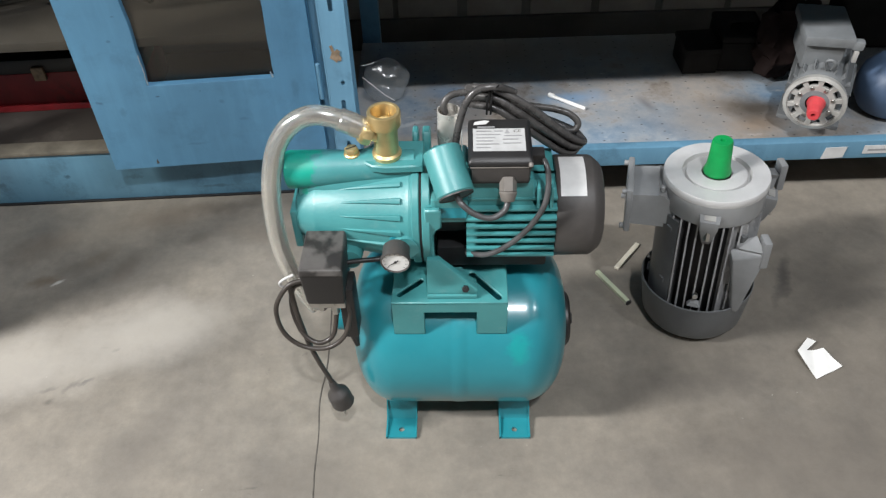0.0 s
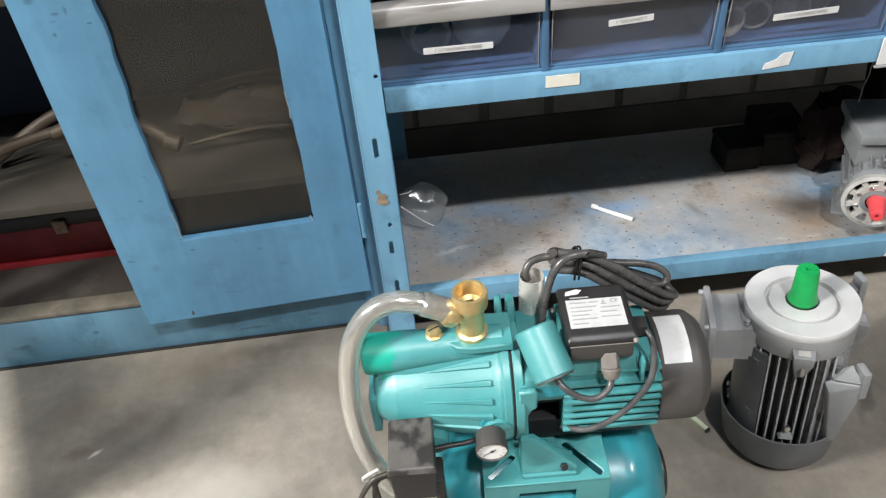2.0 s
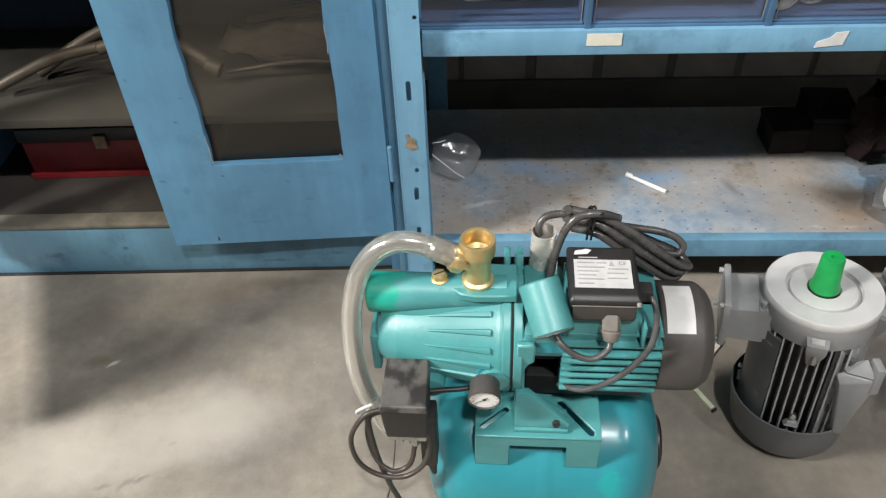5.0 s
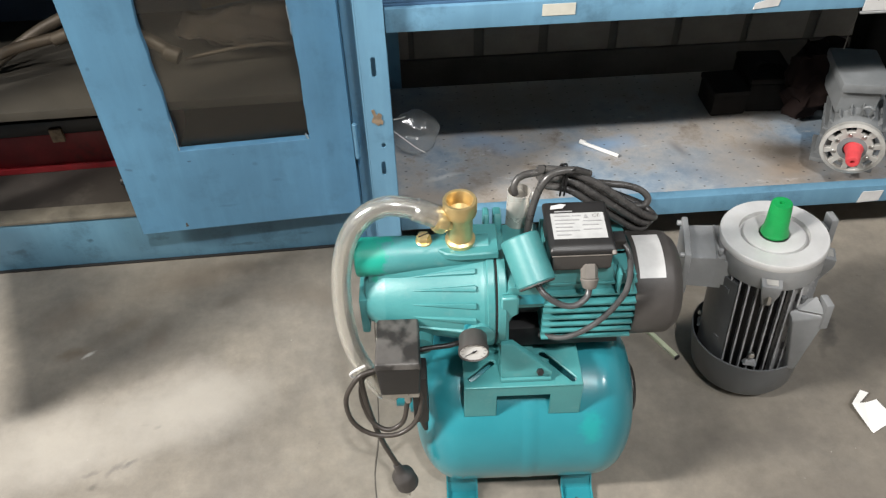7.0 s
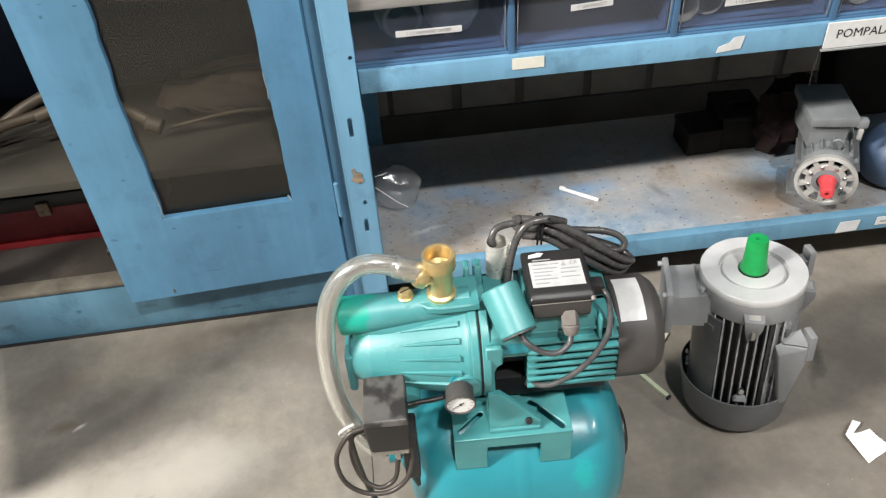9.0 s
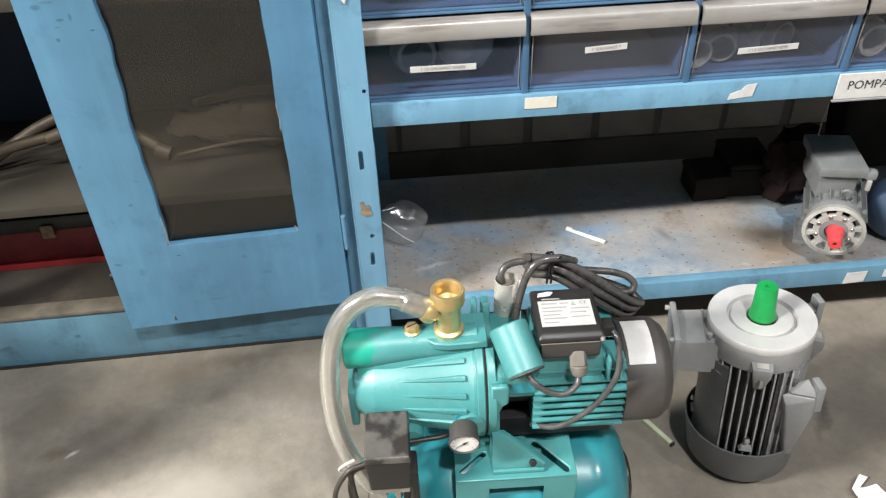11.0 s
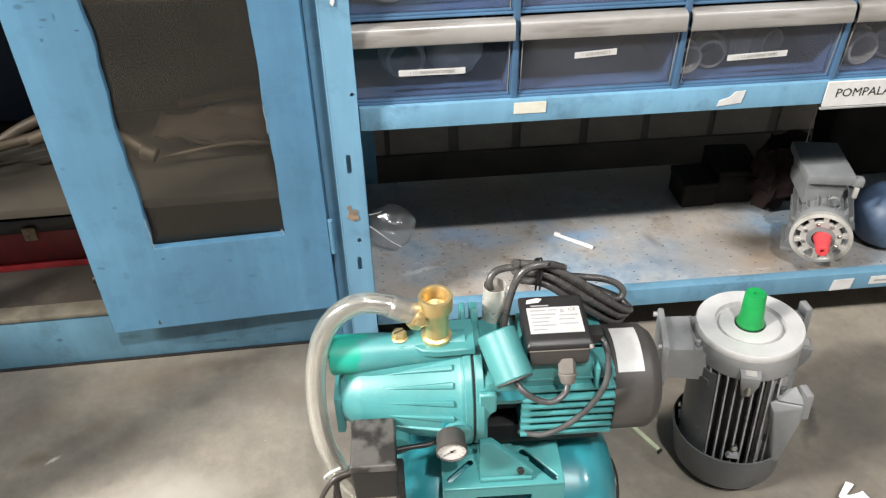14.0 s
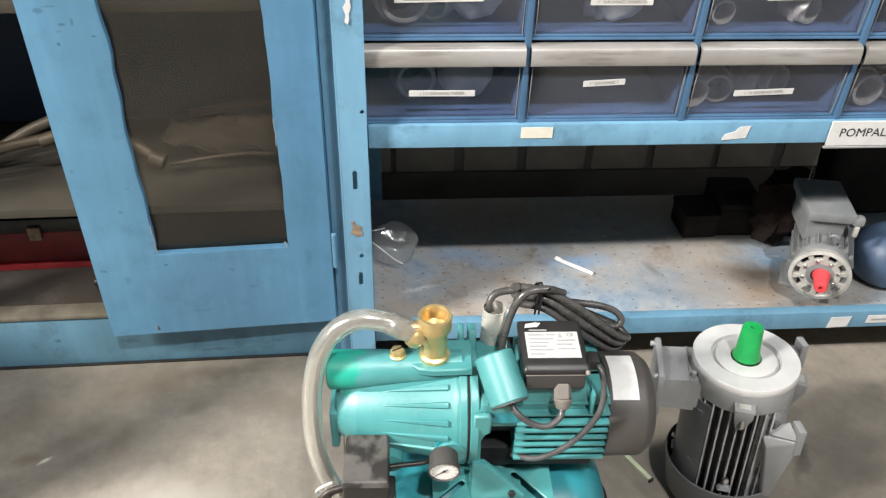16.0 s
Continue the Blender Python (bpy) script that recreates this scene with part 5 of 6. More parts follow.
lid = hull([(x - PX, y, z) for x, y, z in ((0.303, -0.068, 0.592), (0.397, -0.068, 0.592), (0.303, 0.034, 0.592), (0.397, 0.034, 0.592), (0.303, -0.068, 0.599), (0.397, -0.068, 0.599), (0.308, -0.060, 0.605), (0.392, -0.060, 0.605), (0.308, 0.024, 0.611), (0.392, 0.024, 0.611), (0.303, 0.034, 0.602), (0.397, 0.034, 0.602))])
bevel(lid, 0.003, 2, 15)
part("lid", lid, M_BLACK, tbox)
SL = Matrix.Translation((0.3485 - PX, -0.0130, 0.6087)) @ Matrix.Rotation(math.atan2(0.007, 0.090), 4, "X") @ Matrix.Diagonal((0.93, 0.87, 1, 1))
part("rating_label", plate(rect(-0.041, 0.041, -0.041, 0.016), 0.0007, (), SL), M_PRINTED, tbox, "white rating label with small print")
part("sticker", plate([(-0.040, 0.026), (-0.020, 0.028), (-0.014, 0.036), (-0.022, 0.038), (-0.038, 0.034)], 0.0007, (), SL), M_LABEL, tbox)
part("print_bar", plate(rect(-0.034, -0.006, 0.019, 0.0215), 0.0007, (), SL), M_FAINT, tbox)
SL2 = SL @ Matrix.Translation((0, 0, 0.0011))
lettering("CE", 0.0100, SL2 @ Matrix.Translation((0.029, 0.0085, 0)), M_GLAND, tbox)
for x0, x1, y in ((-0.036, -0.012, 0.009), (-0.008, 0.006, 0.009), (-0.036, 0.002, 0.000), (-0.036, -0.006, -0.008), (0.008, 0.036, -0.003), (-0.036, -0.010, -0.016), (0.006, 0.030, -0.012), (-0.036, 0.0, -0.024), (0.006, 0.034, -0.022), (-0.036, -0.014, -0.033)):
    part("print_bar", plate(rect(x0, x1, y - 0.0011, y + 0.0011), 0.0005, (), SL2), M_FAINT, tbox)
part("emblem", plate([(0.009, 0.003), (0.017, 0.003), (0.013, 0.013)], 0.0005, (), SL2), M_FAINT, tbox)
for x in (0.393,):
    part("lid_screw", rod((x - PX, -0.066, 0.598), (x - PX, -0.071, 0.594), 0.0036, 12), M_GLAND, tbox)
part("lid_seam", box(0.306 - PX, 0.394 - PX, -0.0690, -0.0675, 0.5905, 0.5920, 0.0003), M_GLAND, tbox)
part("side_clip", box(0.396 - PX, 0.415 - PX, -0.046, -0.024, 0.577, 0.596, 0.003), M_BLACK, tbox)
part("front_skirt", box(0.308 - PX, 0.392 - PX, -0.068, -0.063, 0.564, 0.591, 0.003), M_FAN, tbox)

# capacitor can with its lead
ca, cb = Vector(L(0.263, 1.322, 0.596)), Vector(L(0.285, 1.268, 0.553))
can = part("capacitor_can", rod(ca, cb, 0.0285, 40, 0.0285, 0.08), M_CAST, pump, "smooth turquoise capacitor can")
dn = (cb - ca).normalized()
part("can_end", rod(cb - dn * 0.002, cb + dn * 0.0012, 0.0265, 36), M_FAN, can)
part("can_clip", hull([(0.250 - PX, -0.074, 0.500), (0.300 - PX, -0.074, 0.500), (0.262 - PX, -0.060, 0.560), (0.298 - PX, -0.060, 0.548), (0.250 - PX, -0.05, 0.50), (0.300 - PX, -0.05, 0.50)]), M_TEAL, can)
part("lead", tube([cb - dn * 0.004, cb + dn * 0.012 + Vector((0.006, -0.004, 0)), L(0.316, 1.248, 0.532), L(0.338, 1.249, 0.526), L(0.356, 1.258, 0.533), L(0.361, 1.269, 0.544)], 0.0046, 12, 10), M_RUBBER, can, "grey-black rubber lead")
gl = part("cable_gland", rod(L(0.361, 1.290, 0.570), L(0.361, 1.276, 0.552), 0.0125, 6), M_GLAND, pump, "grey-brown cable gland")
part("gland_nut", rod(L(0.361, 1.276, 0.554), L(0.361, 1.268, 0.541), 0.0135, 14, 0.0100), M_GLAND, gl)
part("jumper_cable", tube([L(0.408, 1.318, 0.586), L(0.416, 1.302, 0.584), L(0.420, 1.286, 0.566), L(0.416, 1.269, 0.538), L(0.403, 1.263, 0.510), L(0.382, 1.260, 0.480), L(0.354, 1.262, 0.450), L(0.328, 1.270, 0.430), L(0.300, 1.290, 0.415)], 0.0044, 12, 10), M_RUBBER, pump, "black cable sagging across the fins")

# brass outlet valve and clear hose
VX = 0.180 - PX
br = lathe([(0, 0.0), (0.0215, 0.0), (0.0225, 0.003), (0.0225, 0.008), (0.0185, 0.011), (0.0185, 0.054), (0.0195, 0.056), (0.0240, 0.058), (0.0245, 0.061), (0.0250, 0.079), (0.0235, 0.082), (0.0195, 0.082), (0.0180, 0.079), (0.0172, 0.060), (0.0105, 0.056), (0.0100, 0.035), (0, 0.035)], Matrix.Translation((VX, 0, 0.563)), 48)
fit_b = part("brass_outlet", br, M_BRASS, pump, "shiny brass outlet tee")
part("side_branch", lathe([(0.0, 0), (0.0125, 0), (0.0125, 0.016), (0.0175, 0.017), (0.0185, 0.020), (0.0185, 0.031), (0.0165, 0.034), (0.011, 0.034), (0.010, 0.050), (0, 0.050)], Matrix.Translation((VX - 0.006, -0.002, 0.603)) @ Vector((-1, -0.12, 0.42)).to_track_quat("Z", "Y").to_matrix().to_4x4(), 28), M_BRASS, fit_b)
part("branch_nut", lathe([(0.0, 0.0), (0.0195, 0.0), (0.0205, 0.002), (0.0205, 0.012), (0.0195, 0.014), (0.0, 0.014)], Matrix.Translation((VX - 0.020, -0.004, 0.609)) @ Vector((-1, -0.12, 0.42)).to_track_quat("Z", "Y").to_matrix().to_4x4(), 6), M_BRASS, fit_b)
hp = [L(0.150, 1.348, 0.616), L(0.128, 1.346, 0.628), L(0.100, 1.346, 0.640), L(0.069, 1.346, 0.643), L(0.038, 1.342, 0.628), L(0.0135, 1.334, 0.594), L(-0.0005, 1.322, 0.543), L(-0.0045, 1.308, 0.487), L(0.000, 1.292, 0.433), L(0.012, 1.280, 0.388), L(0.033, 1.268, 0.345), L(0.050, 1.262, 0.322)]
hp = hp[:2] + [(x + 0.0035, y, z - 0.001) for x, y, z in hp[2:]]
hose = part("hose", tube(hp, 0.0150, 24, 8), M_HOSE, pump, "clear plastic hose")
bore = part("inner_bore", tube(hp, 0.0092, 20, 8), M_HOSE, hose, "hollow bore of the hose")
bore.data.flip_normals()  # the bore is the inside face of the hose wall
# thin dull brown tube set off-centre inside the hose
part("inner_strand", tube([(x + 0.0050, y + 0.001, z - 0.0034) for x, y, z in hp[2:]], 0.0036, 10, 8), M_INNER_STRAND, hose, "thin dull brown strand inside the hose")
part("hose_sleeve", rod(L(0.152, 1.348, 0.615), L(0.114, 1.346, 0.636), 0.0172, 24), M_HOSE, hose)

# pressure switch, nipples and gauge
thing_x0, thing_x1 = 0.047 - PX, 0.116 - PX
body = hull([(x, y, z) for x, y, z in ((thing_x0 + 0.005, -0.144, 0.384), (thing_x1 - 0.005, -0.144, 0.384), (thing_x0 + 0.005, -0.066, 0.384), (thing_x1 - 0.005, -0.066, 0.384), (thing_x0 + 0.001, -0.148, 0.454), (thing_x1 - 0.001, -0.148, 0.454), (thing_x0 + 0.003, -0.066, 0.460), (thing_x1 - 0.003, -0.066, 0.460))])
bevel(body, 0.004, 3, 20)
sw = part("pressure_switch", body, M_BLACK, pump, "black pressure switch box with a dusty lid")
lid = hull([(x, y, z) for x, y, z in ((thing_x0, -0.150, 0.452), (thing_x1, -0.150, 0.452), (thing_x0 + 0.002, -0.064, 0.459), (thing_x1 - 0.002, -0.064, 0.459), (thing_x0 + 0.002, -0.147, 0.463), (thing_x1 - 0.002, -0.147, 0.463), (thing_x0 + 0.005, -0.067, 0.471), (thing_x1 - 0.005, -0.067, 0.471))])
bevel(lid, 0.003, 3, 20)
part("lid", lid, M_BLACK_DUSTY, sw, "dusty lid with finger marks")
part("switch_base", box(thing_x0 + 0.006, thing_x1 - 0.006, -0.140, -0.070, 0.370, 0.384, 0.003), M_CHROME, sw)
part("switch_nipple", rod((0.086 - PX, -0.100, 0.372), (0.086 - PX, -0.100, 0.335), 0.011, 20), M_BRASS, sw)
part("switch_nut", rod((0.070 - PX, -0.128, 0.372), (0.070 - PX, -0.128, 0.356), 0.007, 6), M_CHROME, sw)
part("switch_nut", rod((0.092 - PX, -0.132, 0.374), (0.092 - PX, -0.132, 0.352), 0.006, 6), M_CHROME, sw)
part("switch_cover_strip", box(0.098 - PX, 0.122 - PX, -0.128, -0.085, 0.285, 0.40, 0.004), M_BLACK, sw)
part("strain_relief", rod((0.110 - PX, -0.118, 0.300), (0.116 - PX, -0.122, 0.258), 0.010, 16, 0.004), M_BLACK, sw)
part("elbow", tube([(0.112 - PX, -0.085, 0.418), (0.135 - PX, -0.083, 0.420), (0.160 - PX, -0.080, 0.420), (0.185 - PX, -0.072, 0.420)], 0.0040, 10, 6), M_BLACK, sw)
GA = Matrix.Translation((0.193 - PX, -0.080, 0.463)) @ Vector((0.0, -1, -0.06)).to_track_quat("Z", "Y").to_matrix().to_4x4()
ga = part("pressure_gauge", lathe([(0, 0.018), (0.0190, 0.018), (0.0210, 0.021), (0.0210, 0.040), (0.0225, 0.041), (0.0225, 0.049), (0.0210, 0.050), (0.0206, 0.046), (0, 0.046)], GA, 48), M_FAN, pump, "round pressure gauge with a white dial")
part("dial", lathe([(0, 0.0463), (0.0206, 0.0463), (0.0206, 0.0470), (0, 0.0470)], GA, 40), M_PAPER, ga)
for k in range(11):
    a = radians(-135 + 27 * k)
    part("tick", plate([(-0.0004, 0.0150), (0.0004, 0.0150), (0.0004, 0.0190), (-0.0004, 0.0190)], 0.0003, (), GA @ Matrix.Translation((0, 0, 0.0471)) @ Matrix.Rotation(a, 4, "Z")), M_FAINT, ga)
part("needle", plate([(-0.0008, -0.006), (0.0008, -0.006), (0.0003, 0.015), (-0.0003, 0.015)], 0.0004, (), GA @ Matrix.Translation((0, 0, 0.0475)) @ Matrix.Rotation(radians(128), 4, "Z")), M_INK, ga)
part("hub", lathe([(0, 0.0475), (0.0025, 0.0475), (0.002, 0.0485), (0, 0.0485)], GA, 14), M_INK, ga)
part("gauge_socket", rod((0.200 - PX, -0.050, 0.456), (0.193 - PX, -0.085, 0.462), 0.0125, 20), M_TEAL, ga)

# switch lead, loops and plug
part("plug_cable", tube([(0.045 - PX, -0.110, 0.405), (0.018 - PX, -0.118, 0.398), (-0.004 - PX, -0.130, 0.360), (0.002 - PX, -0.138, 0.310), (0.030 - PX, -0.142, 0.280), (0.070 - PX, -0.142, 0.276), (0.100 - PX, -0.136, 0.300), (0.112 - PX, -0.128, 0.345), (0.108 - PX, -0.122, 0.385)], 0.0040, 12, 10), M_CORD, sw, "black cable hanging in a loop")
part("plug_cable", tube([(0.046 - PX, -0.105, 0.395), (0.024 - PX, -0.110, 0.385), (0.018 - PX, -0.118, 0.345), (0.030 - PX, -0.130, 0.300), (0.055 - PX, -0.138, 0.284), (0.080 - PX, -0.132, 0.296), (0.090 - PX, -0.124, 0.340)], 0.0040, 12, 10), M_CORD, sw)
part("plug_lead", tube([(0.020 - PX, -0.112, 0.395), (0.024 - PX, -0.120, 0.345), (0.033 - PX, -0.128, 0.29), (0.045 - PX, -0.132, 0.235), (0.058 - PX, -0.134, 0.190), (0.064 - PX, -0.134, 0.165)], 0.0045, 12, 10), M_CORD, sw, "grey-black mains lead")
pd = Vector((0.30, -0.10, -1)).normalized()
p0 = Vector((0.062 - PX, -0.134, 0.172))
PQ = Matrix.Translation(p0) @ pd.to_track_quat("Z", "Y").to_matrix().to_4x4()
part("mains_plug", lathe([(0, 0), (0.006, 0.0), (0.008, 0.014), (0.011, 0.022), (0.0185, 0.028), (0.0200, 0.034), (0.0205, 0.056), (0.0185, 0.060), (0, 0.060)], PQ, 28), M_FAN, sw, "round black mains plug")
for s in (-1, 1):
    pin = rod((s * 0.0095, 0, 0.0595), (s * 0.0095, 0, 0.078), 0.0024, 10)
    bmesh.ops.transform(pin, verts=pin.verts, matrix=PQ)
    part("plug_pin", pin, M_CHROME, sw)
part("cable_tie", tube([L(0.030, 1.240, 0.418), L(0.014, 1.236, 0.412), L(0.006, 1.238, 0.400), L(0.012, 1.240, 0.390), L(0.026, 1.242, 0.388)], 0.0022, 8, 8), M_LABEL, pump, "white cable tie")

# rolled sheet in a clear sleeve behind the flange and the coiled mains cable
part("rolled_sheet", lathe([(0.0168, 0), (0.0178, 0), (0.0180, 0.084), (0.0170, 0.084)], Matrix.Translation(L(0.272, 1.425, 0.512)) @ Matrix.Rotation(radians(1), 4, "Y"), 28, True), M_SLEEVE, pump, "silvery rolled sleeve")
part("paper_slip", box(0.2925 - PX, 0.2945 - PX, 0.050, 0.066, 0.520, 0.598, 0.0004), M_PAPER, pump, "white paper slip")
rnd = random.Random(11)
for k in range(5):
    j = lambda s: rnd.uniform(-s, s)
    f, dy = k / 4, 0.009 * (k % 2)
    pts = [(0.312 + j(.005), 1.420 + dy, 0.640 - 0.032 * f), (0.345 + j(.005), 1.409 + dy, 0.641 - 0.034 * f), (0.385 + j(.005), 1.404 + dy, 0.619 - 0.038 * f), (0.430 + j(.004), 1.404 + dy, 0.586 - 0.042 * f + j(.002)), (0.468 - 0.006 * f, 1.410 + dy, 0.550 - 0.030 * f),
           (0.490 - 0.010 * f, 1.426 + dy, 0.531 - 0.012 * f), (0.476, 1.444 + dy, 0.536 - 0.010 * f), (0.430, 1.452 + dy + j(.003), 0.556 - 0.020 * f), (0.385, 1.454 + dy, 0.578 - 0.020 * f), (0.345, 1.452 + dy, 0.600 - 0.022 * f), (0.312 + j(.003), 1.442 + dy, 0.622 - 0.025 * f), (0.306 + j(.003), 1.430 + dy, 0.632 - 0.030 * f)]
    part("coil_strand", tube([L(*p) for p in pts], 0.0059, 12, 8), M_COIL, pump, "coiled dusty black mains cable" if k == 0 else "")
part("cable_tail", tube([L(0.390, 1.450, 0.586), L(0.416, 1.450, 0.582), L(0.444, 1.450, 0.577), L(0.468, 1.448, 0.568), L(0.480, 1.442, 0.556), L(0.474, 1.436, 0.547), L(0.456, 1.434, 0.549), L(0.434, 1.436, 0.558)], 0.0056, 10, 8), M_COIL, pump)
part("cable_tail", tube([L(0.375, 1.412, 0.634), L(0.348, 1.402, 0.650), L(0.318, 1.398, 0.648), L(0.300, 1.392, 0.628), L(0.289, 1.385, 0.592), L(0.282, 1.375, 0.552), L(0.277, 1.362, 0.515)], 0.0058, 10, 8), M_COIL, pump)
part("cable_tail", tube([L(0.340, 1.430, 0.618), L(0.302, 1.436, 0.620), L(0.276, 1.436, 0.614), L(0.266, 1.430, 0.602), L(0.268, 1.428, 0.586)], 0.0056, 10, 8), M_COIL, pump)
for k in range(2):
    part("coil_tie", tube([L(0.332 + 0.006 * k, 1.402, 0.602), L(0.333 + 0.006 * k, 1.400, 0.626), L(0.337 + 0.003 * k, 1.406, 0.644), L(0.337 + 0.005 * k, 1.430, 0.640), L(0.334, 1.456, 0.606)], 0.0016, 6, 6), M_BLACK, pump)
part("coil_tie", tube([L(0.338, 1.402, 0.644), L(0.347, 1.396, 0.655), L(0.350, 1.392, 0.661)], 0.0016, 6, 5), M_BLACK, pump)

# ---- large grey motor standing on its fan cover ----
# it leans a little, away from the hall and towards the pump
motor = thing("electric_motor", pose(0.787, 1.511, 0.0045, -3.2, -2.3, 0), "grey finned electric motor standing upright on its fan cover", "electric motor")
part("fan_cover", lathe([(0.0, 0.0), (0.058, 0.0), (0.082, 0.004), (0.095, 0.012), (0.1025, 0.024), (0.1120, 0.106), (0.1105, 0.108), (0.1085, 0.106), (0.1015, 0.03), (0.0, 0.03)], None, 64), M_GREY_COVER, motor, "smooth grey fan cover")
# black core paints the shade between the fins
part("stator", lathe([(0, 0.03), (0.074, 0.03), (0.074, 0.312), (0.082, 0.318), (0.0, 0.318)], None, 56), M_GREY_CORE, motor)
# cooling fins stand parallel in three groups; the side under the terminal box is smooth
for a in (249, 339, 69):
    m = Matrix.Rotation(radians(a), 4, "Z")
    for k in range(9):
        u = 0.0152 * (k - 4)
        r0, r1 = math.sqrt(0.0735 ** 2 - u * u) - 0.006, math.sqrt(0.0945 ** 2 - u * u)
        fin = hull([(r, u + w, z) for r, z in ((r0, 0.050), (r1 - 0.004, 0.050), (r1, 0.075), (r1, 0.296), (r1 - 0.004, 0.308), (r0, 0.322)) for w in (-0.0016, 0.0016)])
        bmesh.ops.transform(fin, verts=fin.verts, matrix=m)
        part("fin", fin, M_FIN, motor)
# this side's shade is painted in through its darker grey
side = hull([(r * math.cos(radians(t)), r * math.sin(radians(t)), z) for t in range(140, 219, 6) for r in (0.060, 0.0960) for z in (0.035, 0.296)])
part("smooth_side", side, M_STATOR, motor, "smooth grey side under the terminal box, shade in its colour", 20)
part("end_shield", lathe([(0.0, 0.302), (0.086, 0.302), (0.0925, 0.305), (0.0948, 0.311), (0.0950, 0.354), (0.0, 0.354)], None, 64), M_SHIELD, motor, "end shield under the flange, its grey lightened to look lit")
FT = Matrix.Translation((0, 0, 0.010))
part("flange", lathe([(0.0, 0.340), (0.0945, 0.340), (0.0955, 0.342), (0.0955, 0.354), (0.0942, 0.356), (0.0625, 0.356), (0.0618, 0.3450), (0.0565, 0.3440), (0.0545, 0.3530), (0.050, 0.3545), (0.028, 0.3545), (0.026, 0.350), (0.0, 0.350)], FT, 72), M_ALU, motor, "bare machined aluminium flange")
part("seal", lathe([(0.0, 0.3506), (0.0258, 0.3506), (0.0250, 0.3540), (0.0, 0.3540)], FT, 36), M_BLACK, motor)
part("shaft_cover", lathe([(0.0, 0.354), (0.0240, 0.354), (0.0255, 0.357), (0.0245, 0.362), (0.0215, 0.369), (0.0188, 0.420), (0.0172, 0.424), (0.0050, 0.424), (0.0042, 0.418), (0, 0.418)], FT, 36), M_GREEN, motor, "green plastic shaft cover")
for a in (251, 341, 71, 161):
    m = Matrix.Rotation(radians(a), 4, "Z")
    body = hull([m @ Vector(p) for p in ((0.088, -0.019, 0.334), (0.088, 0.019, 0.334), (0.113, -0.017, 0.330), (0.113, 0.017, 0.330), (0.112, -0.016, 0.312), (0.112, 0.016, 0.312), (0.088, -0.007, 0.262), (0.088, 0.007, 0.262), (0.098, -0.007, 0.272), (0.098, 0.007, 0.272))])
    bevel(body, 0.0018, 2, 25)
    lg = part("lug", body, M_GREY, motor)
    part("lug_seat", hull([m @ Vector(p) for p in ((0.096, -0.010, 0.3345), (0.096, 0.010, 0.3345), (0.108, -0.010, 0.3325), (0.108, 0.010, 0.3325), (0.096, -0.010, 0.330), (0.108, 0.010, 0.328))]), M_FLANGE, lg)
    part("lug_bolt", rod(m @ Vector((0.104, 0, 0.312)), m @ Vector((0.104, 0, 0.284)), 0.0062, 6), M_CHROME, lg)
    part("cover_clip", hull([m @ Vector(p) for p in ((0.088, -0.014, 0.106), (0.088, 0.014, 0.106), (0.101, -0.012, 0.108), (0.101, 0.012, 0.108), (0.091, -0.009, 0.118), (0.091, 0.009, 0.118), (0.098, -0.006, 0.116), (0.098, 0.006, 0.116))]), M_GREY, motor)
    part("clip_screw", rod(m @ Vector((0.090, 0, 0.132)), m @ Vector((0.102, 0, 0.136)), 0.0055, 6), M_CHROME, motor)
for a in (206, 296):
    m = Matrix.Rotation(radians(a), 4, "Z")
    for z in (0.270, 0.140):
        part("side_lug", hull([m @ Vector(p) for p in ((0.076, -0.009, z - 0.012), (0.076, 0.009, z - 0.012), (0.098, -0.006, z - 0.006), (0.098, 0.006, z - 0.006), (0.076, -0.009, z + 0.012), (0.076, 0.009, z + 0.012), (0.098, -0.006, z + 0.006), (0.098, 0.006, z + 0.006))]), M_STATOR, motor)
# terminal box on the side towards the pump
tbm = Matrix.Rotation(radians(167), 4, "Z")
tb = part("terminal_box", hull([tbm @ Vector(p) for p in [(0.086, y, z) for y in (-0.046, 0.050) for z in (0.264, 0.338)] + [(0.148, y, z) for y in (-0.046, 0.050) for z in (0.266, 0.334)]]), M_GREY, motor)
lidm = box(0.148, 0.160, -0.054, 0.060, 0.252, 0.350, 0.004)
bmesh.ops.transform(lidm, verts=lidm.verts, matrix=tbm)
part("lid", lidm, M_GREY, tb)
for y in (-0.044, 0.050):
    for z in (0.260, 0.341):
        part("lid_screw", rod(tbm @ Vector((0.156, y, z)), tbm @ Vector((0.168, y, z)), 0.0055, 10), M_GREY, tb)
for y in (-0.018, 0.018):
    part("cable_entry", rod(tbm @ Vector((0.116, y, 0.280)), tbm @ Vector((0.116, y, 0.252)), 0.014, 16), M_GREY_CORE, tb)
part("box_base", hull([tbm @ Vector(p) for p in [(0.070, y, z) for y in (-0.050, 0.052) for z in (0.272, 0.322)] + [(0.101, y, z) for y in (-0.046, 0.050) for z in (0.274, 0.340)]]), M_GREY, tb)
part("base_screw", rod(tbm @ Vector((0.094, 0.040, 0.340)), tbm @ Vector((0.094, 0.040, 0.351)), 0.0045, 10), M_GREY, tb)
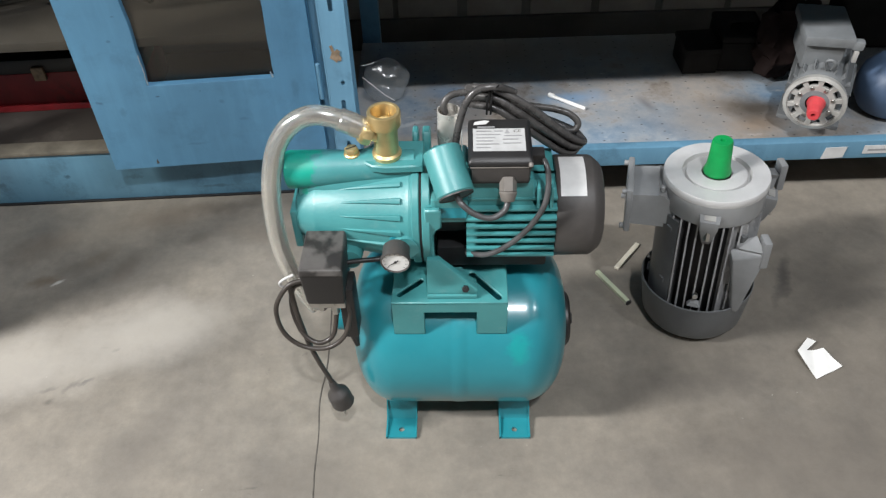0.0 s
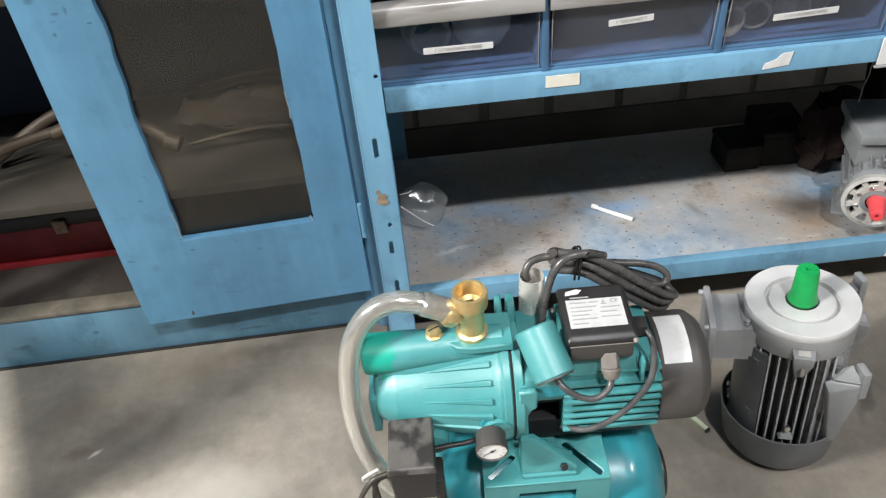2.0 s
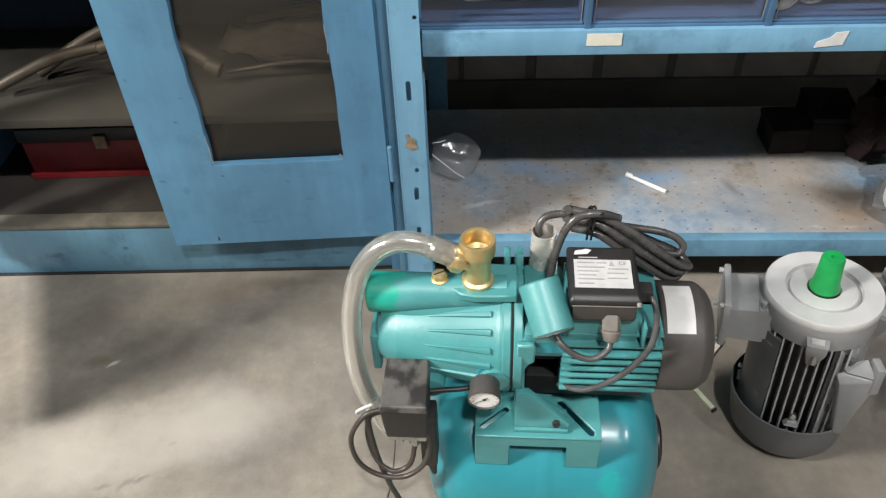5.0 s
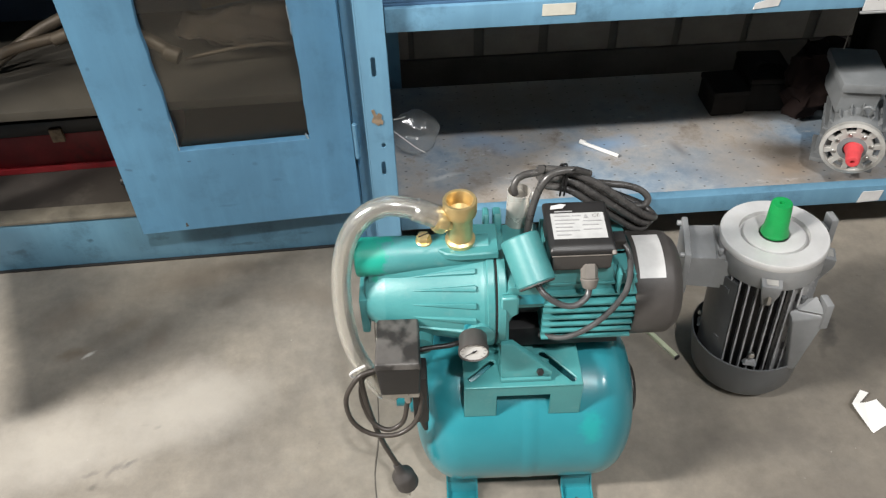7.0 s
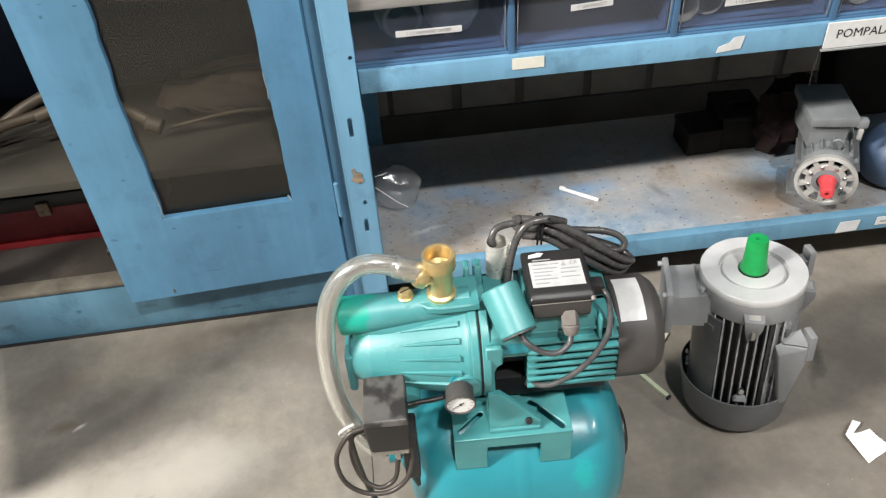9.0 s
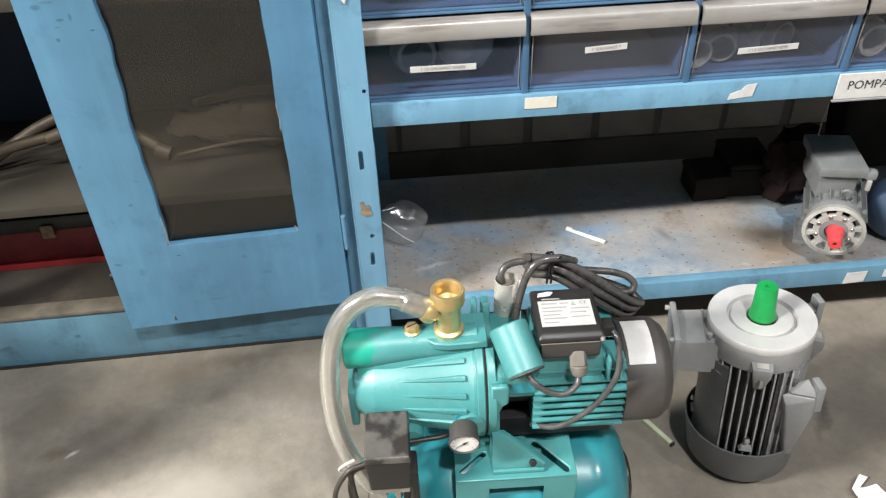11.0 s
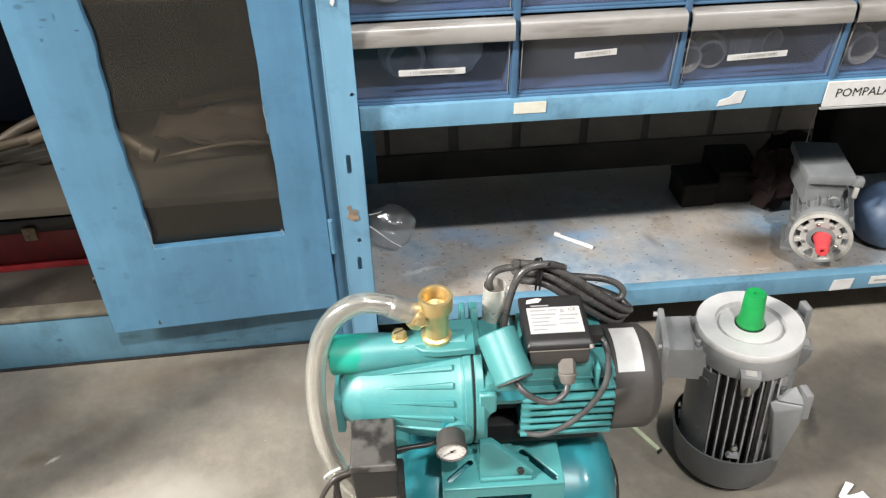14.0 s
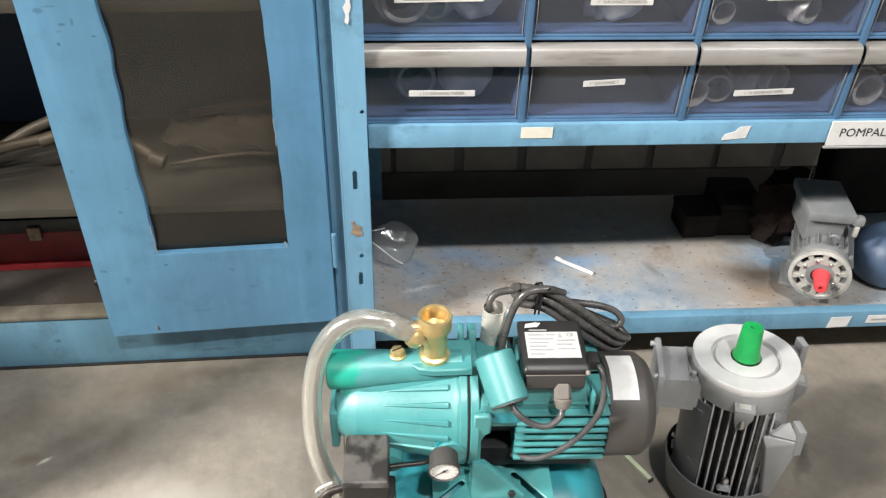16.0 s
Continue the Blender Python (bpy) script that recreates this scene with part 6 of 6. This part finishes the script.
# mounting feet: two long rails with broad ends, turned away from the box
for s, dx, lift in ((-1, -0.012, -0.010), (1, 0.082, 0.010)):
    rail = hull([(x + (dx if x > 0.03 else 0), s * y, z + lift) for x, y, z in ((0.016, 0.092, 0.262), (0.080, 0.092, 0.270), (0.090, 0.118, 0.262), (0.020, 0.106, 0.246), (0.052, 0.094, 0.098), (0.062, 0.094, 0.098), (0.064, 0.108, 0.110), (0.052, 0.104, 0.110))])
    bevel(rail, 0.003, 2, 25)
    ft = part("mounting_foot", rail, M_GREY, motor, "grey cast mounting foot")
    part("foot_pad", box(dx + 0.080, dx + 0.094, s * 0.088, s * 0.119, lift + 0.232, lift + 0.292, 0.003), M_GREY, ft)
    part("foot_web", hull([(x, s * y, z + lift) for x, y, z in ((0.03, 0.080, 0.268), (0.03, 0.098, 0.268), (dx + 0.084, 0.090, 0.268), (dx + 0.084, 0.117, 0.268), (0.03, 0.084, 0.24), (dx + 0.084, 0.106, 0.24), (0.062, 0.090, 0.290))]), M_GREY, ft)

# ---- small things on the floor ----
def stick(a, b, w, h, material, label, tip=None):
    a, b = Vector((*a, 0)), Vector((*b, 0))
    n = (b - a).length
    t = thing("stick", Matrix.Translation(a) @ Matrix.Rotation(math.atan2(b.y - a.y, b.x - a.x), 4, "Z"), label, "stick")
    part("shaft", crumple(box(0, n, -w / 2, w / 2, 0.0, h, 0.0015), 0.0008, 20), material, t)
    if tip:
        part("tip", box(n - 0.003, n + 0.002, -w / 2 - 0.0005, w / 2 + 0.0005, 0, h + 0.0005, 0.001), tip, t)
    return t


stick((0.606, 1.634), (0.660, 1.537), 0.010, 0.009, M_STICK, "pale green plastic stick lying on the floor", M_BLACK)
stick((0.652, 1.644), (0.716, 1.722), 0.011, 0.006, M_CREAM, "cream wooden stick lying on the floor")
bm = bmesh.new()
N = 14
grid = [[None] * (N + 1) for _ in range(N + 1)]
c0, c1, c2, c3 = Vector((0.972, 1.383)), Vector((0.993, 1.322)), Vector((1.054, 1.350)), Vector((1.034, 1.398))
for i in range(N + 1):
    for j in range(N + 1):
        u, v = i / N, j / N
        p = (c0 * (1 - u) + c3 * u) * (1 - v) + (c1 * (1 - u) + c2 * u) * v
        lift = 0.0015 + 0.016 * max(0, 1 - u - 0.9 * v) ** 2 + 0.002 * math.sin(5 * u + 3 * v) ** 2
        grid[i][j] = bm.verts.new((p.x, p.y, lift))
for i in range(N):
    for j in range(N):
        bm.faces.new((grid[i][j], grid[i + 1][j], grid[i + 1][j + 1], grid[i][j + 1]))
for a, b, c, d in [(Vector((0.972, 1.3835, 0.016)), Vector((0.994, 1.390, 0.006)), Vector((1.022, 1.412, 0.008)), Vector((1.002, 1.414, 0.018)))]:
    bm.faces.new([bm.verts.new(p) for p in (a, b, c, d)])
ext = bmesh.ops.extrude_face_region(bm, geom=list(bm.faces))
bmesh.ops.translate(bm, verts=[v for v in ext["geom"] if isinstance(v, bmesh.types.BMVert)], vec=(0, 0, 0.0006))
tagged(part("paper_scrap", bm, M_PAPER), "torn curled scrap of white paper on the floor", "paper scrap")
